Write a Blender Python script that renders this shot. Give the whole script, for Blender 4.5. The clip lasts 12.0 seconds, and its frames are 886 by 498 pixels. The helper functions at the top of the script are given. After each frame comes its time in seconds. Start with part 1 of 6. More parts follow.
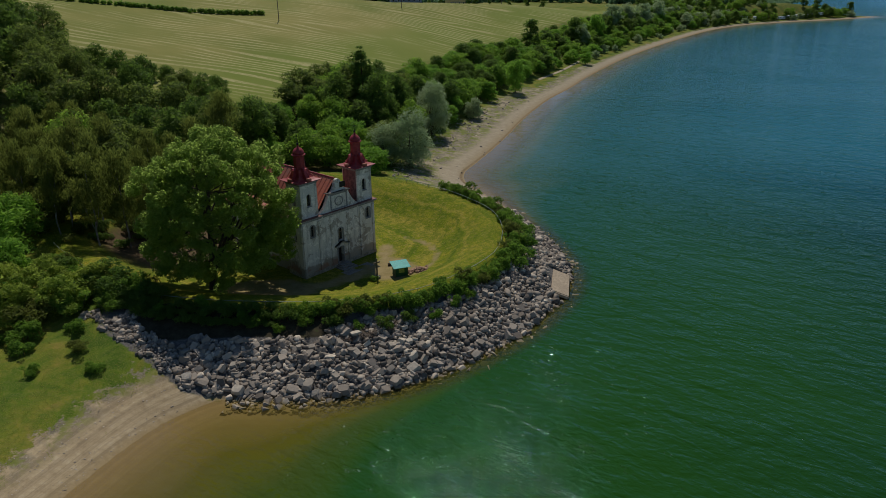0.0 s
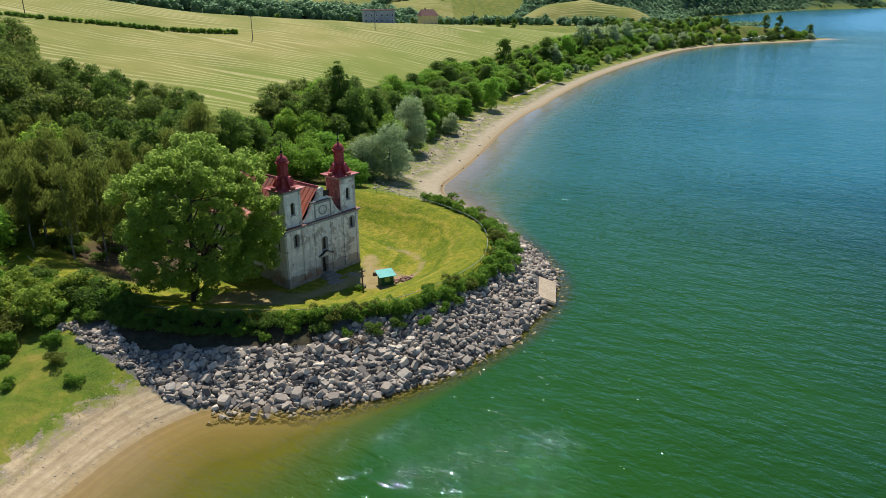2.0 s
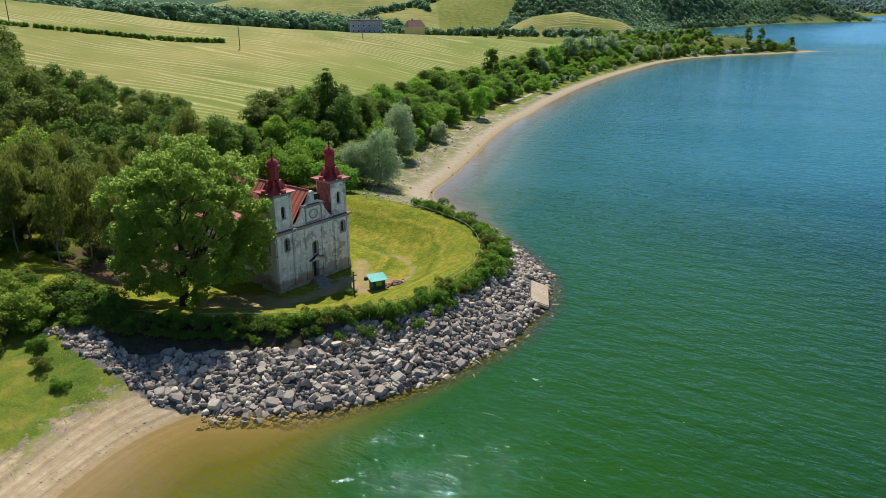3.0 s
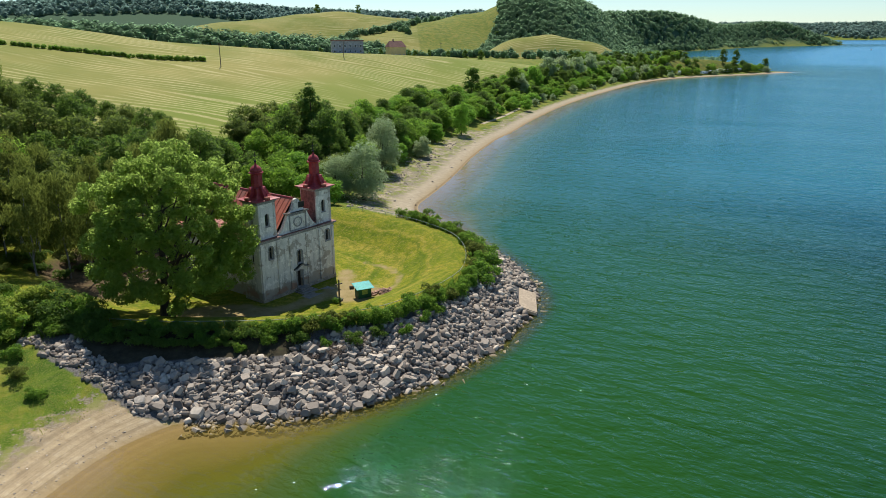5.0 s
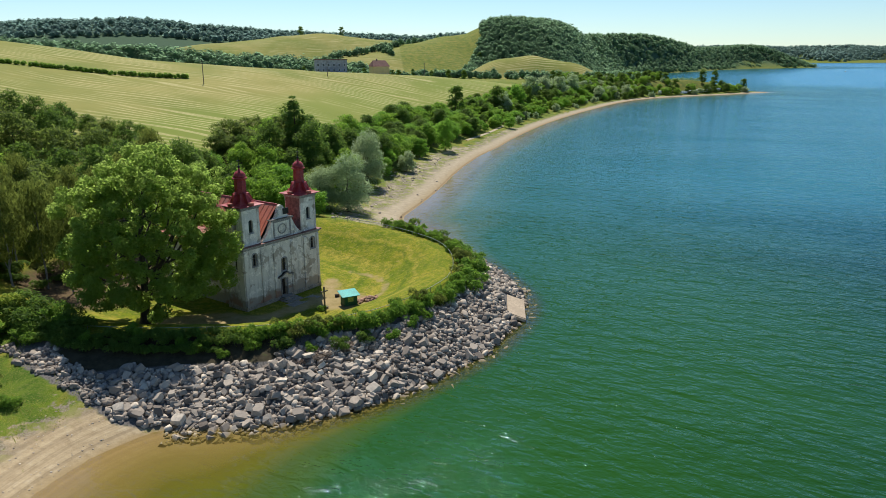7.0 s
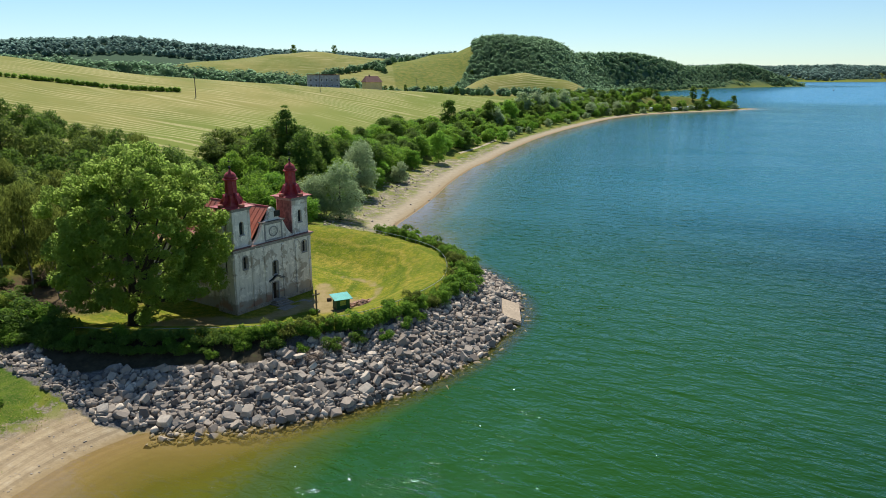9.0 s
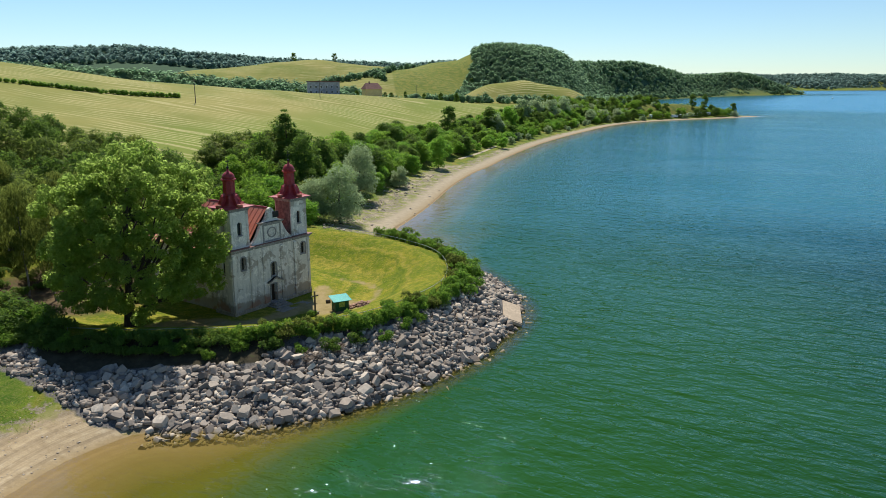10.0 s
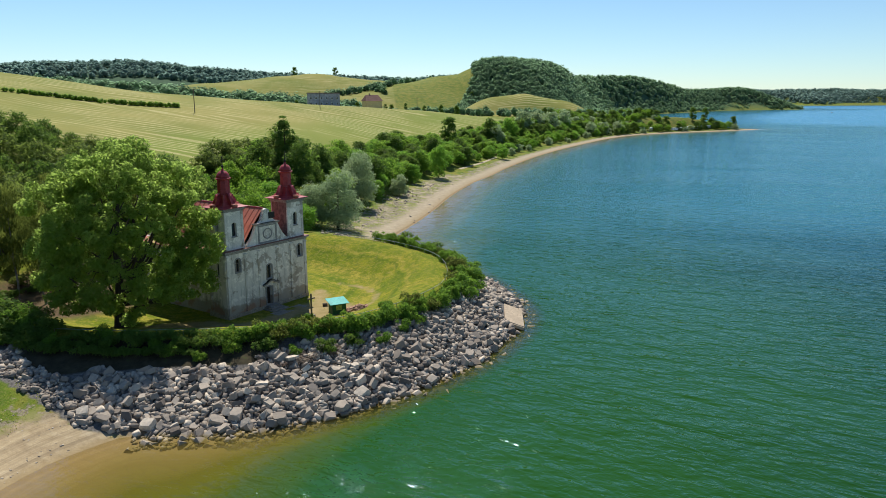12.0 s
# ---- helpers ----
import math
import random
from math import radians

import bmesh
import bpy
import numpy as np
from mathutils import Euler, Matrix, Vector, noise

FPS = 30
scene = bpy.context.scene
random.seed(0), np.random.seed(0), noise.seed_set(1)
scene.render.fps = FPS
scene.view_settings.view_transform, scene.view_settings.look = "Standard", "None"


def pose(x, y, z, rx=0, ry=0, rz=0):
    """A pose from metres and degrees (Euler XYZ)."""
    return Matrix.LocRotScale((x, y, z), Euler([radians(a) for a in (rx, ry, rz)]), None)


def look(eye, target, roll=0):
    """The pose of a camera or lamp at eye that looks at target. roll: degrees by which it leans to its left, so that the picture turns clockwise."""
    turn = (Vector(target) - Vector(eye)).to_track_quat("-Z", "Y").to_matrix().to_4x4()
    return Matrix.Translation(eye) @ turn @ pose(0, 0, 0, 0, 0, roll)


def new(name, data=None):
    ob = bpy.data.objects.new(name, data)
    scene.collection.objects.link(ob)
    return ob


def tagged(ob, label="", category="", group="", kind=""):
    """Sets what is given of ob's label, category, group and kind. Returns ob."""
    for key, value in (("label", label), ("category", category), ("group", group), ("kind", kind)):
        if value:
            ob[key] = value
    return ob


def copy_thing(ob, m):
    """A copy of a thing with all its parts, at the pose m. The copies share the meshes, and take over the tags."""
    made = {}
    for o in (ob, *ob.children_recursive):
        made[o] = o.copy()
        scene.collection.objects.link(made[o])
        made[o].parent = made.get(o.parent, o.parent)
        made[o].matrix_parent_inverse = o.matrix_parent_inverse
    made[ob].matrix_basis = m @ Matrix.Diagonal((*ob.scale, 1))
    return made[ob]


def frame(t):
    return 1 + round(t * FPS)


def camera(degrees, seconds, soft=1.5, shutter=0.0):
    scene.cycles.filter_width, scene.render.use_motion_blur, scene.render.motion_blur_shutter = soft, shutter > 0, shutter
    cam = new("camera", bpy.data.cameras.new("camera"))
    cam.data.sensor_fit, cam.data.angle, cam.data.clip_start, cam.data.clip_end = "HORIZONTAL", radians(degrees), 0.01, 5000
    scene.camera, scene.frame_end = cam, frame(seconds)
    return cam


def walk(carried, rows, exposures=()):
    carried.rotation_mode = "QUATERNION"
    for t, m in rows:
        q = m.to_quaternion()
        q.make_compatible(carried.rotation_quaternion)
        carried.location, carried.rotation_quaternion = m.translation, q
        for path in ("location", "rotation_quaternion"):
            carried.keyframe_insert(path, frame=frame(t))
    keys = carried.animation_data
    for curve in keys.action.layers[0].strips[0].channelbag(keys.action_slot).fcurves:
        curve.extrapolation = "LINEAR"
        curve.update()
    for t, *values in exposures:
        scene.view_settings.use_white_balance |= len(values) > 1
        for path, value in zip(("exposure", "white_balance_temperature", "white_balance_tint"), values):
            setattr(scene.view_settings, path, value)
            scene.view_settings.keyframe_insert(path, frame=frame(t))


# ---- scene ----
cam = camera(64.3, 12.0, 0.55)
PATH = [
    (0, (0.145, 0.295, 40.952), (0.117, 2.154, 40.216), -0.5),
    (0.5, (-0.442, 0.352, 40.419), (-0.453, 2.218, 39.697), -0.5),
    (1, (-1.007, 0.328, 39.879), (-0.997, 2.199, 39.173), -0.4),
    (1.5, (-1.442, 0.355, 39.388), (-1.412, 2.232, 38.696), -0.3),
    (2, (-1.786, 0.337, 38.886), (-1.734, 2.218, 38.208), -0.3),
    (2.5, (-2.212, 0.496, 38.268), (-2.137, 2.382, 37.606), -0.2),
    (3, (-2.536, 0.557, 37.689), (-2.445, 2.447, 37.042), -0.1),
    (5, (-3.226, 0.977, 35.371), (-3.081, 2.884, 34.785), -0.1),
    (5.5, (-3.401, 1.134, 34.832), (-3.242, 3.044, 34.261), -0.1),
    (6, (-3.458, 1.222, 34.246), (-3.287, 3.136, 33.69), -0.1),
    (6.5, (-3.509, 1.375, 33.664), (-3.328, 3.291, 33.123), -0.1),
    (7, (-3.589, 1.542, 33.074), (-3.397, 3.462, 32.547), -0.1),
    (9, (-3.665, 2.284, 30.697), (-3.451, 4.215, 30.221), -0.1),
    (9.5, (-3.666, 2.551, 30.167), (-3.451, 4.484, 29.702), -0.1),
    (10, (-3.626, 2.911, 29.585), (-3.411, 4.847, 29.132), -0.1),
    (10.5, (-3.604, 3.3, 29.079), (-3.388, 5.238, 28.635), -0.1),
    (11, (-3.528, 3.745, 28.562), (-3.313, 5.686, 28.128), -0.1),
    (11.5, (-3.476, 4.257, 28.028), (-3.26, 6.2, 27.605), -0.1),
    (12, (-3.367, 4.737, 27.467), (-3.152, 6.682, 27.055), -0.1),
]
EXPOSURES = [(0.0, -0.82), (0.25, -0.09), (0.5, 0.31), (0.8, 0.36), (3.0, 0.34), (12.0, 0.32)]
walk(cam, [(t, look(eye, target, roll)) for t, eye, target, roll in PATH], EXPOSURES)

# ---- daylight ----
SUN_AZ, SUN_EL = radians(-7), radians(55)          # azimuth from +y towards +x
sun_dir = Vector((math.sin(SUN_AZ) * math.cos(SUN_EL), math.cos(SUN_AZ) * math.cos(SUN_EL), math.sin(SUN_EL)))
sun = new("sun", bpy.data.lights.new("sun", "SUN"))
sun.data.energy, sun.data.angle, sun.data.color = 5.0, radians(0.53), (1.0, 0.95, 0.86)
sun.matrix_world = look((0, 0, 300), Vector((0, 0, 300)) - sun_dir)
world = bpy.data.worlds.new("world")
scene.world = world
world.use_nodes = True
wn = world.node_tree
sky = wn.nodes.new("ShaderNodeTexSky")
sky.sky_type, sky.sun_disc = "NISHITA", False
sky.sun_elevation, sky.sun_rotation = SUN_EL, SUN_AZ
sky.altitude, sky.air_density, sky.dust_density, sky.ozone_density = 300, 1.0, 0.05, 4.0
wn.nodes["Background"].inputs["Strength"].default_value = 0.094
tint = wn.nodes.new("ShaderNodeMix")
tint.data_type, tint.blend_type = "RGBA", "MULTIPLY"
tint.inputs[0].default_value, tint.inputs[7].default_value = 1.0, (0.84, 0.96, 1.02, 1)
wn.links.new(sky.outputs["Color"], tint.inputs[6])
wn.links.new(tint.outputs[2], wn.nodes["Background"].inputs["Color"])

# ---- materials ----
class Nodes:
    """Short hand for node materials."""
    def __init__(self, name):
        self.mat = bpy.data.materials.new(name)
        self.mat.use_nodes = True
        self.tree = self.mat.node_tree
        self.bsdf = self.tree.nodes["Principled BSDF"]
        self.out = self.tree.nodes["Material Output"]

    def add(self, kind):
        return self.tree.nodes.new("ShaderNode" + kind)

    def link(self, a, b):
        self.tree.links.new(a, b)

    def put(self, socket, value):
        if isinstance(value, bpy.types.NodeSocket):
            self.link(value, socket)
        elif isinstance(value, (tuple, list)) and len(value) == 3 and socket.type == "RGBA":
            socket.default_value = (*value, 1)
        else:
            socket.default_value = value

    def coord(self, kind="Object"):
        return self.add("TexCoord").outputs[kind]

    def place(self):
        return self.add("NewGeometry").outputs["Position"]

    def scaled(self, vec, scale, rot=(0, 0, 0)):
        m = self.add("Mapping")
        self.link(vec, m.inputs["Vector"])
        m.inputs["Scale"].default_value, m.inputs["Rotation"].default_value = scale, rot
        return m.outputs["Vector"]

    def noise(self, vec, scale, detail=4, rough=0.55, distort=0.0):
        n = self.add("TexNoise")
        self.link(vec, n.inputs["Vector"])
        n.inputs["Scale"].default_value, n.inputs["Detail"].default_value = scale, detail
        n.inputs["Roughness"].default_value, n.inputs["Distortion"].default_value = rough, distort
        return n.outputs["Fac"]

    def ramp(self, fac, stops):
        r = self.add("ValToRGB")
        self.link(fac, r.inputs["Fac"])
        while len(r.color_ramp.elements) < len(stops):
            r.color_ramp.elements.new(0.5)
        for e, (p, c) in zip(r.color_ramp.elements, stops):
            e.position, e.color = p, (*c, 1) if len(c) == 3 else c
        return r.outputs["Color"]

    def step(self, fac, lo, hi, to0=0.0, to1=1.0):
        m = self.add("MapRange")
        m.interpolation_type = "SMOOTHSTEP"
        self.put(m.inputs["Value"], fac)
        for k, v in (("From Min", lo), ("From Max", hi), ("To Min", to0), ("To Max", to1)):
            m.inputs[k].default_value = v
        return m.outputs["Result"]

    def mix(self, fac, a, b, blend="MIX"):
        m = self.add("Mix")
        m.data_type, m.blend_type = "RGBA", blend
        self.put(m.inputs[0], fac)
        self.put(m.inputs[6], a)
        self.put(m.inputs[7], b)
        return m.outputs[2]

    def math(self, op, a, b=0.0):
        m = self.add("Math")
        m.operation = op
        self.put(m.inputs[0], a)
        self.put(m.inputs[1], b)
        return m.outputs[0]

    def attr(self, name):
        a = self.add("Attribute")
        a.attribute_name = name
        return a.outputs["Fac"]

    def bump(self, height, strength=0.3, distance=0.05, normal=None):
        b = self.add("Bump")
        self.put(b.inputs["Height"], height)
        b.inputs["Strength"].default_value, b.inputs["Distance"].default_value = strength, distance
        if normal is not None:
            self.link(normal, b.inputs["Normal"])
        return b.outputs["Normal"]

    def done(self, colour, rough=0.8, normal=None, metal=0.0, spec=0.3):
        self.put(self.bsdf.inputs["Base Color"], colour)
        self.put(self.bsdf.inputs["Roughness"], rough)
        self.put(self.bsdf.inputs["Metallic"], metal)
        self.bsdf.inputs["Specular IOR Level"].default_value = spec
        if normal is not None:
            self.link(normal, self.bsdf.inputs["Normal"])
        return self.mat


def simple(name, colour, rough=0.7, grain=6.0, amount=0.25, bump=0.2, metal=0.0, spec=0.3):
    """A surface of one colour with two scales of wear."""
    n = Nodes(name)
    v = n.coord()
    f1, f2 = n.noise(v, grain, 6, 0.65), n.noise(v, grain * 0.13, 3)
    dark = tuple(c * (1 - amount) for c in colour)
    light = tuple(min(1, c * (1 + amount)) for c in colour)
    c = n.mix(n.step(f1, 0.35, 0.65), dark, light)
    c = n.mix(n.step(f2, 0.4, 0.65, 0, 0.6), c, tuple(k * (1 - amount) for k in colour))
    return n.done(c, rough, n.bump(f1, bump, 0.02), metal, spec)


def leaf_material(name, dark, light, trans=0.45, spec=0.1):
    """Foliage: every leaf clump takes its own tone, every tree its own tint, and light passes through."""
    n = Nodes(name)
    g = n.add("NewGeometry")
    o = n.add("ObjectInfo")
    tone = n.math("ADD", n.math("MULTIPLY", g.outputs["Random Per Island"], 0.7), n.math("MULTIPLY", o.outputs["Random"], 0.45))
    c = n.mix(n.step(tone, 0.0, 1.1), dark, light)
    c = n.mix(n.math("MULTIPLY", n.math("FRACT", n.math("MULTIPLY", o.outputs["Random"], 7.3)), 0.35), c, tuple(a * b for a, b in zip(light, (1.05, 0.8, 0.8))))
    big = n.noise(n.coord(), 0.35, 2)
    c = n.mix(n.step(big, 0.45, 0.75, 0, 0.5), c, tuple(a * 1.25 for a in light))
    n.done(c, 0.68, spec=spec)
    t = n.add("BsdfTranslucent")
    n.link(n.mix(0.5, c, tuple(min(1, a * 2.7) for a in light)), t.inputs["Color"])
    m = n.add("MixShader")
    m.inputs[0].default_value = trans
    n.link(n.bsdf.outputs[0], m.inputs[1])
    n.link(t.outputs[0], m.inputs[2])
    n.link(m.outputs[0], n.out.inputs["Surface"])
    return n.mat


LEAF_LINDEN = leaf_material("linden_leaves", (0.056, 0.107, 0.019), (0.195, 0.270, 0.058), 0.74)
LEAF_WOOD = leaf_material("broad_leaves", (0.045, 0.12, 0.013), (0.18, 0.295, 0.036), 0.5)
LEAF_DARK = leaf_material("dark_leaves", (0.030, 0.072, 0.011), (0.108, 0.177, 0.029), 0.45)
LEAF_BRIGHT = leaf_material("bright_leaves", (0.06, 0.165, 0.017), (0.17, 0.31, 0.038))
LEAF_WILLOW = leaf_material("willow_leaves", (0.115, 0.185, 0.082), (0.275, 0.345, 0.18), 0.45)
LEAF_BIRCH = leaf_material("birch_leaves", (0.030, 0.058, 0.010), (0.128, 0.157, 0.032), 0.52)
LEAF_BRAMBLE = leaf_material("bramble_leaves", (0.038, 0.105, 0.012), (0.14, 0.24, 0.03))
LEAF_ACACIA = leaf_material("acacia_leaves", (0.026, 0.06, 0.010), (0.14, 0.19, 0.038), 0.45)
LEAF_OLIVE = leaf_material("olive_scrub_leaves", (0.085, 0.15, 0.018), (0.24, 0.31, 0.05))
# distant woods: haze is put into these paler, bluer leaf colours
LEAF_FAR_HAZE = leaf_material("hazy_far_leaves", (0.09, 0.165, 0.092), (0.14, 0.222, 0.122), 0.6, 0.02)
LEAF_RIDGE_HAZE = leaf_material("hazy_ridge_leaves", (0.08, 0.145, 0.125), (0.125, 0.195, 0.165), 0.55, 0.02)
GRASS_BLADES = leaf_material("grass_blades", (0.09, 0.14, 0.016), (0.25, 0.26, 0.055), 0.5)


def bark_material(name, dark, light):
    n = Nodes(name)
    v = n.scaled(n.coord(), (5, 5, 1.2))
    f = n.noise(v, 1.5, 6, 0.7)
    return n.done(n.ramp(f, [(0.3, dark), (0.7, light)]), 0.9, n.bump(f, 0.6, 0.05))


BARK = bark_material("bark", (0.03, 0.022, 0.016), (0.11, 0.085, 0.06))
BARK_BIRCH = bark_material("birch_bark", (0.05, 0.045, 0.04), (0.42, 0.40, 0.36))


def plaster_material(name, base, stain, bare, brick):
    """Old lime plaster: grey streaks, patches fallen off to the grey render, damp reddish foot."""
    n = Nodes(name)
    v = n.coord()
    streak = n.noise(n.scaled(v, (1.0, 1.0, 0.10)), 1.9, 7, 0.7)
    fine = n.noise(v, 9, 6, 0.7)
    patch = n.noise(v, 0.42, 5, 0.62, 0.5)
    c = n.ramp(streak, [(0.30, tuple(k * 0.5 for k in base)), (0.47, base), (0.75, tuple(min(1, k * 1.12) for k in base))])
    c = n.mix(n.step(fine, 0.35, 0.7, 0.0, 0.3), c, stain)
    c = n.mix(n.step(patch, 0.545, 0.58, 0, 0.72), c, bare)
    c = n.mix(n.step(n.noise(v, 1.15, 5, 0.65, 0.4), 0.55, 0.6, 0, 0.8), c, tuple(min(1, k * 1.2) for k in base))
    c = n.mix(n.step(n.noise(n.scaled(v, (1, 1, 0.5)), 0.75, 5, 0.7), 0.53, 0.66, 0, 0.4), c, stain)
    sep = n.add("SeparateXYZ")
    n.link(v, sep.inputs[0])
    low = n.math("SUBTRACT", 1.9, sep.outputs[2])
    foot = n.math("ADD", n.math("MULTIPLY", low, 0.55), n.math("MULTIPLY", n.noise(v, 0.9, 4), 1.3))
    c = n.mix(n.step(foot, 0.65, 0.9, 0, 0.85), c, bare)
    c = n.mix(n.math("MULTIPLY", n.step(foot, 0.7, 1.1), n.step(n.noise(v, 0.6, 3), 0.5, 0.6)), c, brick)
    h = n.math("ADD", n.math("MULTIPLY", fine, 0.5), n.math("MULTIPLY", n.step(patch, 0.56, 0.60), -1.0))
    return n.done(c, 0.92, n.bump(h, 0.5, 0.03), spec=0.15)


PLASTER = plaster_material("old_plaster", (0.70, 0.64, 0.56), (0.19, 0.16, 0.13), (0.33, 0.275, 0.215), (0.33, 0.20, 0.14))
MOULDING = simple("grey_moulding", (0.27, 0.25, 0.235), 0.9, 7, 0.35, 0.4)
PLINTH = simple("damp_plinth", (0.36, 0.30, 0.235), 0.95, 5, 0.35, 0.5)
CORNICE_TOP = simple("rusty_flashing", (0.20, 0.09, 0.075), 0.7, 6, 0.35, 0.3)
RED_PLASTER = simple("red_stained_plaster", (0.19, 0.115, 0.10), 0.92, 2.2, 0.4, 0.4)
DARK_VOID = simple("unlit_interior_black", (0.012, 0.011, 0.01), 0.9, 4, 0.2, 0.1)
DOOR_WOOD = simple("dark_door_wood", (0.035, 0.025, 0.02), 0.7, 8, 0.3, 0.3)
STONE_STEP = simple("worn_stone_steps", (0.25, 0.22, 0.185), 0.9, 5, 0.25, 0.4)
IRON = simple("dark_iron", (0.03, 0.028, 0.027), 0.5, 12, 0.3, 0.1, 0.6)
GALV = simple("weathered_galvanised_pipe", (0.22, 0.26, 0.22), 0.5, 9, 0.2, 0.1, 0.5)
WOOD_GREY = simple("weathered_wood", (0.16, 0.13, 0.10), 0.9, 8, 0.3, 0.4)
CONCRETE = simple("pale_concrete", (0.40, 0.315, 0.22), 0.9, 3, 0.2, 0.3)
TURQUOISE = simple("turquoise_sheet_roof", (0.015, 0.33, 0.29), 0.5, 5, 0.22, 0.15)
SHED_GREEN = simple("green_painted_boards", (0.02, 0.10, 0.045), 0.6, 6, 0.3, 0.2)
SHED_PALE = simple("yellowed_board", (0.30, 0.36, 0.09), 0.7, 4, 0.3, 0.2)
BRICK_DEBRIS = simple("brick_rubble", (0.36, 0.22, 0.15), 0.95, 5, 0.35, 0.4)
HOUSE_YELLOW = simple("yellow_render", (0.66, 0.52, 0.25), 0.9, 3, 0.15, 0.1)
HOUSE_GREY = simple("grey_block_wall", (0.34, 0.34, 0.36), 0.9, 1.0, 0.25, 0.2)
ROOF_BROWN = simple("brown_roof_tiles", (0.16, 0.075, 0.06), 0.85, 3, 0.3, 0.3)
CARAVAN = simple("white_caravan_shell", (0.78, 0.78, 0.78), 0.4, 2, 0.08, 0.05)
GLASS_DARK = simple("dark_window_pane", (0.015, 0.018, 0.02), 0.12, 3, 0.2, 0.02, 0.0, 0.6)
WHITE_PAINT = simple("white_paint", (0.75, 0.75, 0.73), 0.6, 3, 0.1, 0.05)


def red_metal():
    n = Nodes("red_sheet_metal")
    v = n.coord()
    f = n.noise(v, 3, 6, 0.65)
    big = n.noise(v, 0.6, 4)
    c = n.ramp(f, [(0.3, (0.21, 0.016, 0.02)), (0.7, (0.39, 0.036, 0.034))])
    c = n.mix(n.step(big, 0.5, 0.68, 0, 0.55), c, (0.40, 0.085, 0.06))
    return n.done(c, 0.48, n.bump(f, 0.15, 0.02), 0.0, 0.4)


def faded_roof():
    n = Nodes("faded_red_roof_sheet")
    v = n.coord()
    f = n.noise(n.scaled(v, (0.5, 3, 3)), 1.8, 6, 0.65)
    big = n.noise(v, 0.7, 4)
    c = n.ramp(f, [(0.3, (0.32, 0.075, 0.045)), (0.7, (0.43, 0.14, 0.08))])
    c = n.mix(n.step(big, 0.52, 0.66, 0, 0.7), c, (0.25, 0.12, 0.09))
    return n.done(c, 0.6, n.bump(f, 0.2, 0.02), 0.0, 0.35)


RED_METAL, ROOF_RED = red_metal(), faded_roof()


def rock_material(name="limestone_rock", washed=0.85, pale=1.0):
    n = Nodes(name)
    v = n.coord()
    o = n.add("ObjectInfo").outputs["Random"]
    g = n.add("NewGeometry").outputs["Random Per Island"]
    tone = n.math("FRACT", n.math("ADD", g, o))
    base = n.ramp(tone, [(0.0, (0.10, 0.082, 0.068)), (0.35, (0.41, 0.345, 0.275)), (0.7, (0.21, 0.178, 0.146)), (1.0, (0.66, 0.565, 0.445))])
    base = n.mix(1.0, base, (pale, pale, pale), "MULTIPLY")
    f = n.noise(n.place(), 3.2, 7, 0.7)
    c = n.mix(n.step(f, 0.35, 0.7, 0, 0.42 / pale ** 2), base, (0.19, 0.165, 0.145))
    sep = n.add("SeparateXYZ")
    n.link(n.place(), sep.inputs[0])
    wet = n.math("SUBTRACT", 0.26, n.math("ADD", sep.outputs[2], n.math("MULTIPLY", f, 0.25)))
    c = n.mix(n.step(wet, -0.1, 0.2, 0, washed), c, (0.23, 0.17, 0.065))
    return n.done(c, 0.9, n.bump(f, 0.6, 0.08), spec=0.2)


ROCK, PEBBLE = rock_material(), rock_material("dry_pebbles", 0.0, 1.12)


